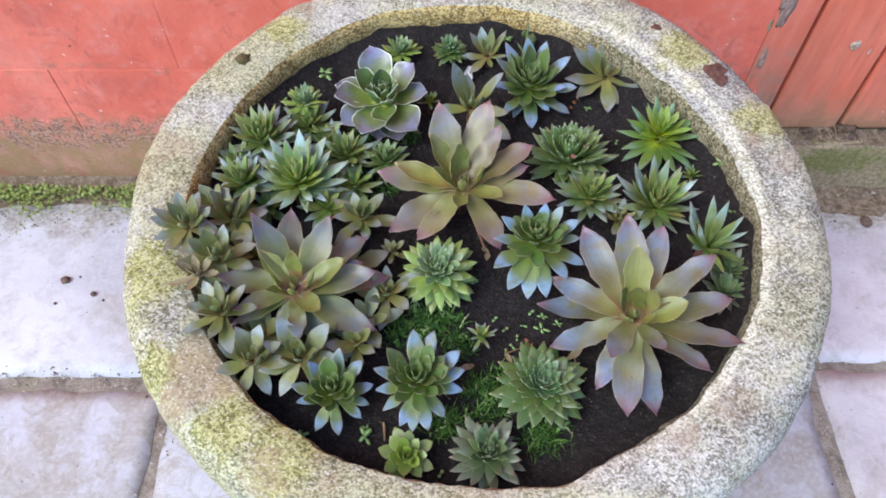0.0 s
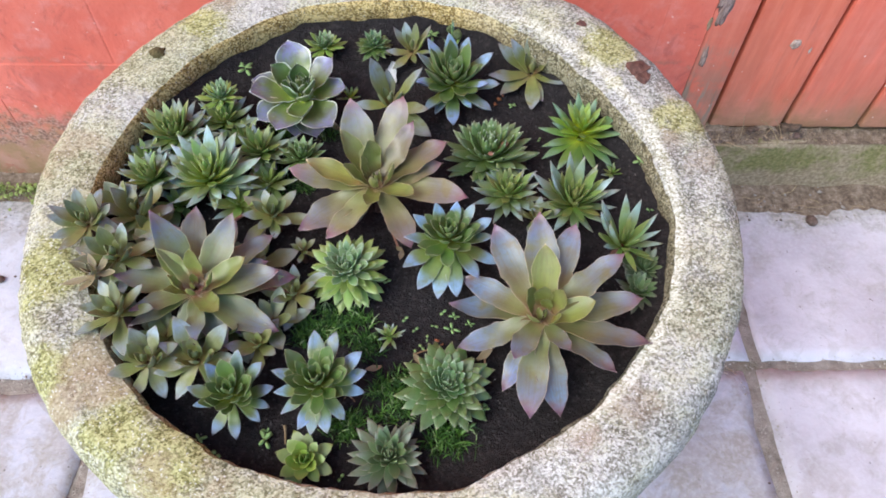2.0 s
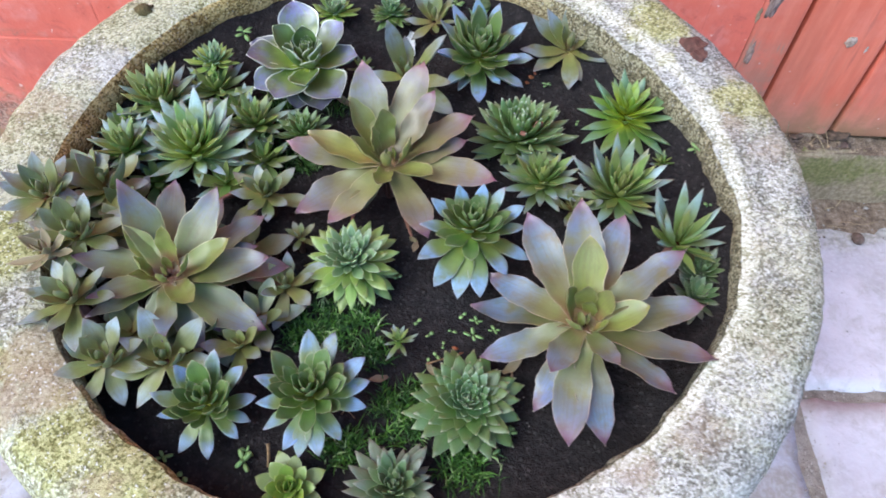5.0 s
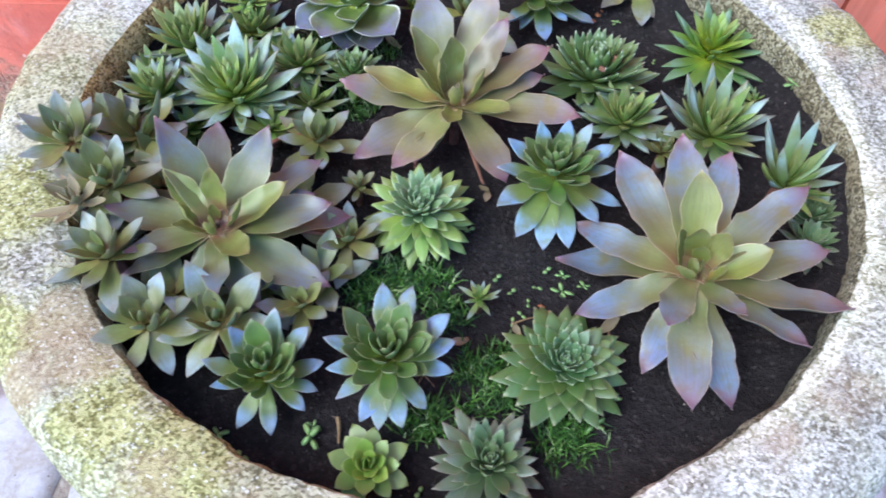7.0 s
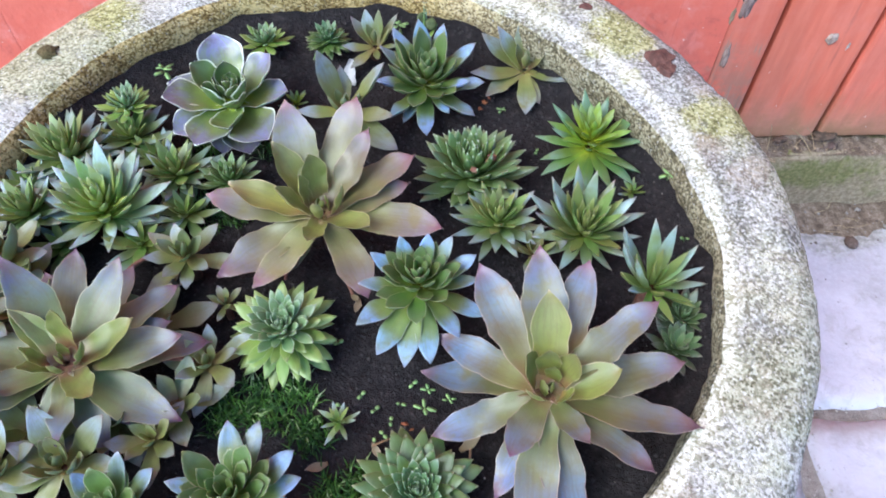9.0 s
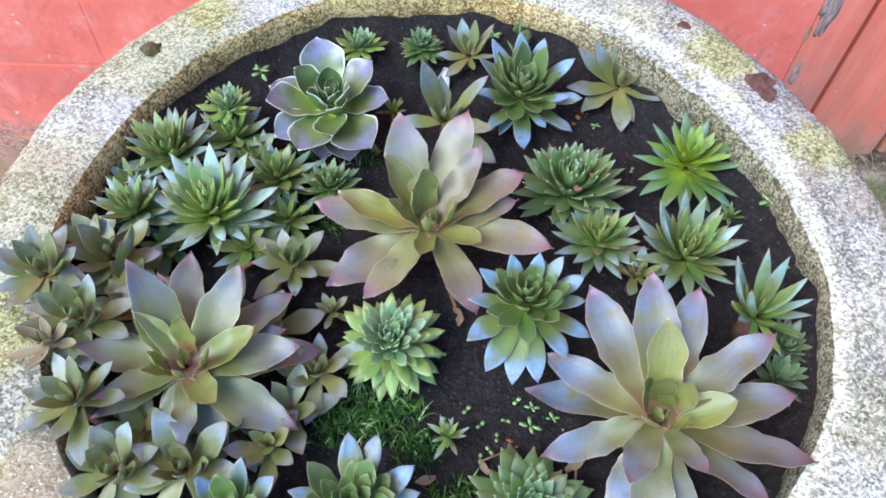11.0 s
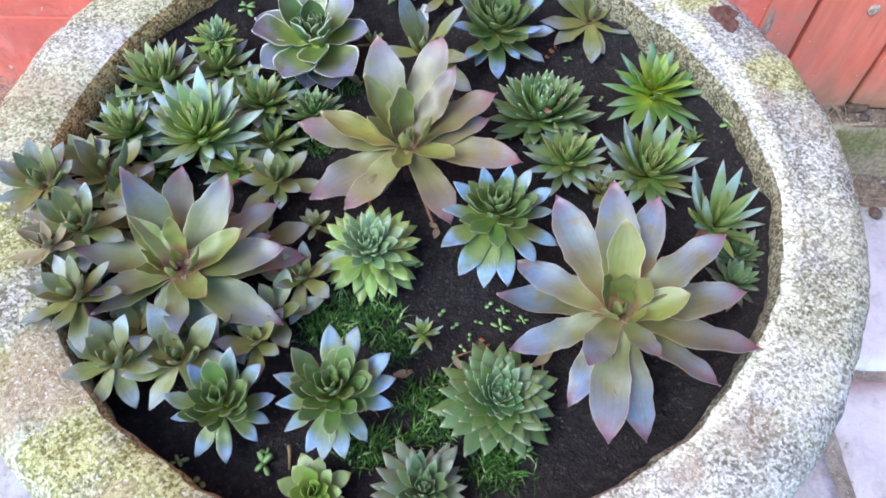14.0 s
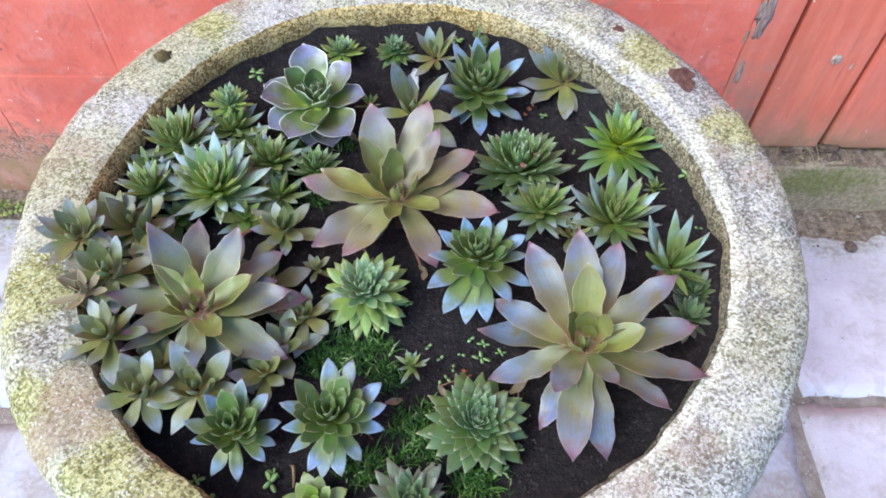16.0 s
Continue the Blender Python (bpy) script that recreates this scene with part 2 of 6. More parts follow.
def painted_masonry():
    m = Mat("red_painted_brick", 0.62, 0.4)
    world_vec = m.node("ShaderNodeNewGeometry").outputs["Position"]
    z = m.axis(world_vec, 2)
    big, mid, fine = m.noise(9, 4, 0.6, world_vec), m.noise(45, 5, 0.65, world_vec), m.noise(380, 3, 0.6, world_vec)
    col = m.mix(m.step(big, 0.35, 0.7), (0.57, 0.122, 0.078), (0.68, 0.185, 0.125))
    col = m.mix(m.math("MULTIPLY", m.step(mid, 0.50, 0.68), 0.5), col, (0.64, 0.24, 0.20))
    dull = m.step(m.noise(14, 5, 0.7, m.shift(world_vec, (6, 0, 3))), 0.50, 0.66)
    col = m.mix(m.math("MULTIPLY", dull, 0.5), col, (0.42, 0.10, 0.075))
    # splash-back grime and green algae that grow low on the wall
    wob = m.math("ADD", z, m.math("MULTIPLY", m.math("SUBTRACT", mid, 0.5), 0.07))
    grime = m.math("SUBTRACT", 1.0, m.step(wob, 0.045, 0.105))
    col = m.mix(m.math("MULTIPLY", grime, 0.84), col, m.mix(m.step(mid, 0.4, 0.6), (0.22, 0.185, 0.085), (0.30, 0.21, 0.13)))
    chips = m.step(m.noise(170, 2, 0.5, world_vec), 0.73, 0.76)
    col = m.mix(m.math("MULTIPLY", chips, 0.7), col, (0.72, 0.50, 0.42))
    joint = m.math("ABSOLUTE", m.math("SUBTRACT", m.math("FRACT", m.math("ADD", m.math("DIVIDE", m.math("SUBTRACT", z, 0.07275), 0.0735), 0.5)), 0.5))
    lodged = m.math("MULTIPLY", m.math("SUBTRACT", 1.0, m.step(joint, 0.03, 0.12)), m.step(m.noise(34, 5, 0.7, m.shift(world_vec, (9, 1, 1))), 0.50, 0.64))
    col = m.mix(m.math("MULTIPLY", lodged, 0.7), col, m.mix(fine, (0.16, 0.07, 0.045), (0.36, 0.20, 0.14)))
    dark = m.step(m.noise(95, 3, 0.6, m.shift(world_vec, (2, 0, 5))), 0.70, 0.76)
    col = m.mix(m.math("MULTIPLY", dark, 0.7), col, (0.12, 0.06, 0.045))
    crud = m.math("MULTIPLY", m.step(m.noise(90, 5, 0.75, m.shift(world_vec, (1, 1, 4))), 0.38, 0.54), m.math("MULTIPLY", m.step(wob, 0.044, 0.060), m.math("SUBTRACT", 1.0, m.step(wob, 0.076, 0.096))))
    col = m.mix(m.math("MULTIPLY", crud, 0.85), col, m.mix(m.step(fine, 0.35, 0.65), (0.10, 0.055, 0.035), (0.42, 0.27, 0.20)))
    streak = m.step(m.noise(210, 4, 0.7, m.shift(world_vec, (5, 3, 1))), 0.60, 0.74)
    col = m.mix(m.math("MULTIPLY", streak, m.math("ADD", 0.18, m.math("MULTIPLY", grime, 0.6))), col, (0.10, 0.065, 0.04))
    fade = m.step(m.noise(22, 5, 0.7, m.shift(world_vec, (0, 2, 9))), 0.50, 0.70)
    col = m.mix(m.math("MULTIPLY", fade, 0.22), col, (0.66, 0.30, 0.25))
    smear = m.step(m.noise(30, 6, 0.75, m.shift(world_vec, (3, 7, 2)), 1.2), 0.54, 0.66)
    col = m.mix(m.math("MULTIPLY", smear, 0.45), col, (0.33, 0.075, 0.055))
    m.bump(m.math("ADD", m.math("MULTIPLY", big, 1.5), m.math("ADD", m.math("MULTIPLY", mid, 0.5), m.math("MULTIPLY", fine, 0.10))), 0.7, 0.004)
    return m.done(col)


def painted_wood(name="red_painted_boards", flaking=0.0):
    m = Mat(name, 0.55, 0.4)
    world_vec = m.node("ShaderNodeNewGeometry").outputs["Position"]
    mp = m.node("ShaderNodeMapping")
    m.put(mp.inputs["Vector"], world_vec)
    mp.inputs["Scale"].default_value = (1.0, 1.0, 0.12)
    grain = m.noise(160, 4, 0.6, mp.outputs[0])
    mid = m.noise(40, 5, 0.6, world_vec)
    z = m.axis(world_vec, 2)
    col = m.mix(m.step(grain, 0.35, 0.7), (0.55, 0.118, 0.070), (0.62, 0.155, 0.098))
    col = m.shade(col, 0.01, 0.12)
    wob = m.math("ADD", z, m.math("MULTIPLY", m.math("SUBTRACT", mid, 0.5), 0.05))
    low = m.math("SUBTRACT", 1.0, m.step(wob, 0.072, 0.125))
    col = m.mix(m.math("MULTIPLY", low, 0.85), col, m.mix(m.step(mid, 0.4, 0.6), (0.22, 0.15, 0.075), (0.36, 0.21, 0.13)))
    dusty = m.math("MULTIPLY", m.math("SUBTRACT", 1.0, m.step(wob, 0.10, 0.24)), m.step(m.noise(48, 5, 0.7, m.shift(mp.outputs[0], (1, 4, 7))), 0.36, 0.62))
    col = m.mix(m.math("MULTIPLY", dusty, 0.42), col, (0.30, 0.13, 0.085))
    chips = m.step(m.noise(170, 2, 0.5, world_vec), 0.74, 0.77)
    col = m.mix(chips, col, (0.66, 0.52, 0.46))
    scuff = m.step(m.noise(60, 4, 0.65, m.shift(mp.outputs[0], (4, 1, 2))), 0.64, 0.74)
    col = m.mix(m.math("MULTIPLY", scuff, 0.45), col, (0.22, 0.07, 0.05))
    fade = m.step(m.noise(18, 5, 0.7, m.shift(world_vec, (0, 2, 9))), 0.48, 0.70)
    col = m.mix(m.math("MULTIPLY", fade, 0.16), col, (0.66, 0.30, 0.25))
    if flaking:
        foot = m.math("SUBTRACT", 1.0, m.step(wob, 0.09, 0.20))
        col = m.mix(m.math("MULTIPLY", foot, m.step(m.noise(55, 5, 0.7, m.shift(world_vec, (2, 2, 6))), 0.36, 0.56)), col, m.mix(grain, (0.22, 0.10, 0.065), (0.40, 0.21, 0.15)))
        bare = m.step(m.noise(70, 5, 0.7, m.shift(mp.outputs[0], (8, 3, 1))), 0.62 - flaking, 0.70 - flaking)
        col = m.mix(bare, col, m.mix(grain, (0.14, 0.085, 0.055), (0.36, 0.28, 0.21)))
    m.bump(m.math("ADD", m.math("MULTIPLY", grain, 0.5), mid), 0.4, 0.002)
    return m.done(col)


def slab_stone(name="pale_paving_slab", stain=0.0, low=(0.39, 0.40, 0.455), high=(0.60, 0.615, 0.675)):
    """Pale sawn stone with brown and olive stains, soot specks and scuffs."""
    m = Mat(name, 0.75, 0.4)
    world_vec = m.node("ShaderNodeNewGeometry").outputs["Position"]
    big, mid, fine = m.noise(6, 4, 0.6, world_vec), m.noise(28, 5, 0.65, world_vec), m.noise(240, 4, 0.6, world_vec)
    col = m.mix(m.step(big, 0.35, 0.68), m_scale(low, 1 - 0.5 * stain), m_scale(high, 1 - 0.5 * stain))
    col = m.mix(m.math("MULTIPLY", m.step(mid, 0.48, 0.68), 0.40 + stain), col, (0.34, 0.31, 0.315))
    col = m.mix(m.math("MULTIPLY", m.step(m.noise(15, 5, 0.65, m.shift(world_vec, (7, 2, 0))), 0.48 - stain, 0.62 - stain), 0.40 + stain * 2), col, (0.29, 0.25, 0.20))
    blot = m.step(m.math("ADD", m.noise(46, 6, 0.78, m.shift(world_vec, (3, 9, 0)), 0.8), m.math("MULTIPLY", fine, 0.16)), 0.60 - stain, 0.70 - stain)
    col = m.mix(m.math("MULTIPLY", blot, 0.26 + stain * 5), col, m.mix(big, (0.22, 0.215, 0.15), (0.30, 0.24, 0.20)))
    col = m.mix(m.math("MULTIPLY", m.step(fine, 0.4, 0.7), 0.30), col, (0.58, 0.57, 0.61))
    # earth washed out from the foot of the wall
    wash = m.math("ADD", m.axis(world_vec, 1), m.math("MULTIPLY", m.math("SUBTRACT", m.math("ADD", mid, m.math("MULTIPLY", m.noise(110, 5, 0.75, world_vec), 0.6)), 0.8), 0.11))
    col = m.mix(m.math("MULTIPLY", m.step(wash, 0.398, 0.432), 0.7), col, m.mix(m.step(fine, 0.35, 0.65), (0.17, 0.155, 0.115), (0.38, 0.35, 0.30)))
    keep = m.step(m.noise(20, 2, 0.5, m.shift(world_vec, (1, 8, 0))), 0.47, 0.6)
    for scale, lo, hi, amount in ((75, 0.035, 0.07, 0.8), (190, 0.05, 0.11, 0.5)):
        spots = m.math("SUBTRACT", 1.0, m.step(m.cells(scale, world_vec), lo, hi))
        col = m.mix(m.math("MULTIPLY", m.math("MULTIPLY", spots, keep), amount), col, (0.09, 0.075, 0.06))
    col = m.shade(col, 0.01, 0.10)
    m.bump(m.math("ADD", m.math("MULTIPLY", mid, 1.2), m.math("MULTIPLY", fine, 0.4)), 0.5, 0.0015)
    return m.done(col, m.math("ADD", 0.6, m.math("MULTIPLY", mid, 0.3)))


def joint_dirt():
    m = Mat("dirty_mortar", 0.95, 0.2)
    v = m.node("ShaderNodeNewGeometry").outputs["Position"]
    col = m.ramp(m.noise(60, 6, 0.7, v), ((0.3, (0.13, 0.105, 0.085)), (0.5, (0.255, 0.22, 0.185)), (0.7, (0.37, 0.33, 0.285))))
    green = m.step(m.noise(24, 4, 0.6, v), 0.52, 0.66)
    col = m.mix(m.math("MULTIPLY", green, 0.35), col, (0.18, 0.17, 0.09))
    m.bump(m.noise(300, 4, 0.7, v), 0.9, 0.002)
    return m.done(col)


def earth():
    m = Mat("brown_drifted_earth", 0.95, 0.2)
    v = m.node("ShaderNodeNewGeometry").outputs["Position"]
    col = m.ramp(m.noise(130, 6, 0.75, v), ((0.3, (0.075, 0.052, 0.038)), (0.5, (0.20, 0.145, 0.10)), (0.72, (0.41, 0.32, 0.25))))
    m.bump(m.noise(420, 4, 0.7, v), 1.0, 0.003)
    return m.done(col)


def mossy_step():
    m = Mat("mossy_concrete", 0.95, 0.2)
    v = m.node("ShaderNodeNewGeometry").outputs["Position"]
    mid, fine = m.noise(35, 5, 0.65, v), m.noise(330, 3, 0.6, v)
    col = m.mix(m.step(fine, 0.3, 0.7), (0.20, 0.155, 0.095), (0.35, 0.275, 0.185))
    z = m.axis(v, 2)
    band = m.math("ADD", z, m.math("MULTIPLY", m.math("SUBTRACT", mid, 0.5), 0.06))
    moss = m.math("MULTIPLY", m.step(band, 0.018, 0.036), m.math("SUBTRACT", 1.0, m.step(band, 0.058, 0.066)))
    moss = m.math("MULTIPLY", moss, m.step(m.noise(26, 6, 0.75, m.shift(v, (3, 3, 3))), 0.36, 0.56))
    col = m.mix(m.math("MULTIPLY", moss, 0.85), col, m.mix(m.step(fine, 0.25, 0.75), (0.105, 0.105, 0.03), (0.20, 0.195, 0.07)))
    m.bump(m.math("ADD", mid, m.math("MULTIPLY", fine, 0.6)), 0.9, 0.003)
    return m.done(col)


def soil_mat():
    m = Mat("dark_potting_soil", 1.0, 0.1)
    v = m.coord.outputs["Object"]
    c = m.noise(240, 6, 0.75, v)
    col = m.ramp(c, ((0.34, (0.019, 0.0164, 0.0168)), (0.56, (0.032, 0.0272, 0.0270)), (0.74, (0.070, 0.059, 0.054))))
    grit = m.step(m.noise(620, 2, 0.5, v), 0.73, 0.78)
    col = m.mix(m.math("MULTIPLY", grit, 0.6), col, (0.25, 0.21, 0.17))
    m.bump(m.math("ADD", c, m.math("MULTIPLY", m.noise(520, 4, 0.7, v), 0.7)), 0.9, 0.003)
    return m.done(col)


def leaf_mat(name, base, mid, tip, edge, rough=0.42, edge_at=0.86, edge_amt=0.8, tip_from=0.8, spots=0.0, hue=0.03, value=0.34, bloom_sheen=None, bloom_sheen_amt=0.55, bloom_sheen_from=0.45, tip_keep=0.5, point=0.0, base_to=0.38):
    """Leaf skin: colours from stalk to point along the leaf, a coloured margin, blotches, and towards the outer half a
    waxy film with sky sheen painted in.
    """
    m = Mat(name, rough, 0.5)
    uv = m.coord.outputs["UV"]
    u, v = m.axis(uv, 0), m.axis(uv, 1)
    obj = m.node("ShaderNodeNewGeometry").outputs["Position"]
    blot = m.noise(130, 4, 0.6, obj)
    fine = m.noise(900, 3, 0.6, obj)
    vv = m.math("ADD", v, m.math("MULTIPLY", m.math("SUBTRACT", blot, 0.5), 0.22))
    col = m.ramp(vv, ((0.02, base), (base_to, mid), (tip_from, m_lerp(mid, tip, 0.25)), (1.0, tip)))
    if bloom_sheen:
        # Waxy film and the sky's bluish gloss, both put into the base colour.
        veil = m.math("MULTIPLY", m.step(vv, bloom_sheen_from, 0.85), m.math("MULTIPLY", m.step(blot, 0.25, 0.6), bloom_sheen_amt))
        veil = m.math("MULTIPLY", veil, m.math("SUBTRACT", 1.0, m.math("MULTIPLY", m.step(vv, 0.80, 1.0), tip_keep)))
        own = m.math("FRACT", m.math("MULTIPLY", m.node("ShaderNodeObjectInfo").outputs["Random"], 13.7))
        veil = m.math("MULTIPLY", veil, m.math("ADD", 0.45, m.math("MULTIPLY", own, 0.75)), True)
        col = m.mix(veil, col, bloom_sheen)
    col = m.mix(m.math("MULTIPLY", m.step(blot, 0.5, 0.72), 0.42), col, m_scale(mid, 0.55))
    fibre = m.node("ShaderNodeMapping")
    m.put(fibre.inputs["Vector"], uv)
    fibre.inputs["Scale"].default_value = (9, 1.6, 1)
    lines = m.noise(1.6, 4, 0.6, m.shift2(fibre.outputs[0]))
    col = m.mix(m.math("MULTIPLY", m.step(lines, 0.46, 0.62), 0.30), col, m_scale(m_lerp(base, mid, 0.6), 0.72))
    col = m.mix(m.math("MULTIPLY", m.step(m.noise(520, 4, 0.65, obj), 0.5, 0.7), 0.22), col, m_scale(mid, 1.5))
    blem = m.step(m.noise(420, 3, 0.6, m.shift(obj, (3, 1, 2))), 0.66, 0.74)
    col = m.mix(m.math("MULTIPLY", blem, 0.45), col, (0.15, 0.10, 0.06))
    d = m.math("ABSOLUTE", m.math("SUBTRACT", m.math("MULTIPLY", u, 2.0), 1.0))
    far = m.math("MAXIMUM", m.math("ADD", d, m.math("MULTIPLY", m.math("SUBTRACT", fine, 0.5), 0.05)), m.step(v, 0.90, 1.0))
    col = m.mix(m.math("MULTIPLY", m.step(far, edge_at, min(1.0, edge_at + 0.09)), edge_amt), col, edge)
    if point:
        col = m.mix(m.math("MULTIPLY", m.step(v, 0.92, 0.985), point), col, edge)
    if spots:
        sp = m.math("SUBTRACT", 1.0, m.step(m.cells(330, obj), 0.03, 0.09))
        col = m.mix(m.math("MULTIPLY", sp, spots), col, (0.55, 0.55, 0.5))
    rich = m.node("ShaderNodeHueSaturation")
    rich.inputs["Saturation"].default_value = 1.0
    m.put(rich.inputs["Color"], col)
    col = m.shade(rich.outputs[0], hue, value)
    m.bsdf.inputs["Coat Weight"].default_value = 0.14
    m.bsdf.inputs["Coat Roughness"].default_value = 0.38
    m.bsdf.inputs["Subsurface Weight"].default_value = 0.15
    m.bsdf.inputs["Subsurface Radius"].default_value = (0.6, 1.0, 0.3)
    m.bsdf.inputs["Subsurface Scale"].default_value = 0.002
    m.bump(m.math("ADD", blot, m.math("MULTIPLY", fine, 0.25)), 0.25, 0.0008)
    return m.done(col, m.math("ADD", rough - 0.08, m.math("MULTIPLY", blot, 0.2)))


def m_lerp(a, b, f):
    return tuple(x + (y - x) * f for x, y in zip(a, b))


def m_scale(a, f):
    return tuple(x * f for x in a)


def plain(name, a, b, scale=200.0, rough=0.8, bump=0.5):
    m = Mat(name, rough, 0.35)
    f = m.noise(scale, 5, 0.65)
    m.bump(f, bump, 0.001)
    return m.done(m.shade(m.mix(m.step(f, 0.3, 0.7), a, b), 0.02, 0.3))


STONE, STONE_OCHRE_LIT, WALL, WOOD, FLAKY, SLAB, DIRT, EARTH, STEP, SOIL = cast_stone(), cast_stone("damp_stained_cast_stone", 0.95), painted_masonry(), painted_wood(), painted_wood("flaking_painted_post", 0.095), slab_stone(), joint_dirt(), earth(), mossy_step(), soil_mat()
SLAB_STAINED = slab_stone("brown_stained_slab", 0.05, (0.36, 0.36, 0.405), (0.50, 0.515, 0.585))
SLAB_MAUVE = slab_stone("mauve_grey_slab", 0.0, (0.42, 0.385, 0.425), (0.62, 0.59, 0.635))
GRAVEL = plain("grey_grit", (0.20, 0.17, 0.14), (0.46, 0.42, 0.37))
PEBBLE = plain("brown_pebble", (0.07, 0.045, 0.035), (0.16, 0.11, 0.085))
BARK = plain("red_brown_bark", (0.06, 0.028, 0.02), (0.15, 0.07, 0.05))
DRY = plain("dry_straw", (0.22, 0.15, 0.08), (0.40, 0.30, 0.18))
CRUMB = plain("soil_crumb", (0.012, 0.0100, 0.0100), (0.036, 0.030, 0.027))


def moss_mat():
    m = Mat("bright_moss", 0.55, 0.4)
    r = m.node("ShaderNodeNewGeometry").outputs["Random Per Island"]
    return m.done(m.ramp(r, ((0.0, (0.011, 0.034, 0.005)), (0.5, (0.034, 0.092, 0.010)), (0.84, (0.095, 0.205, 0.022)), (1.0, (0.34, 0.40, 0.20)))))


MOSS = moss_mat()
SPROUT = plain("seedling_green", (0.20, 0.33, 0.10), (0.30, 0.45, 0.17), 300, 0.5, 0.2)
WEED = plain("low_weed", (0.11, 0.165, 0.025), (0.33, 0.39, 0.11), 300, 0.6, 0.2)
WHITE = plain("white_shell", (0.75, 0.74, 0.72), (0.85, 0.84, 0.83), 300, 0.5, 0.2)
CLUMP = plain("dark_rotten_dirt", (0.035, 0.022, 0.015), (0.16, 0.10, 0.07), 260, 0.95, 1.0)
FLAKE = plain("old_grey_filler", (0.17, 0.11, 0.085), (0.40, 0.30, 0.25), 300, 0.9, 0.8)
MOSSBALL = plain("dark_moss_tuft", (0.05, 0.04, 0.015), (0.17, 0.13, 0.05), 700, 0.95, 1.0)

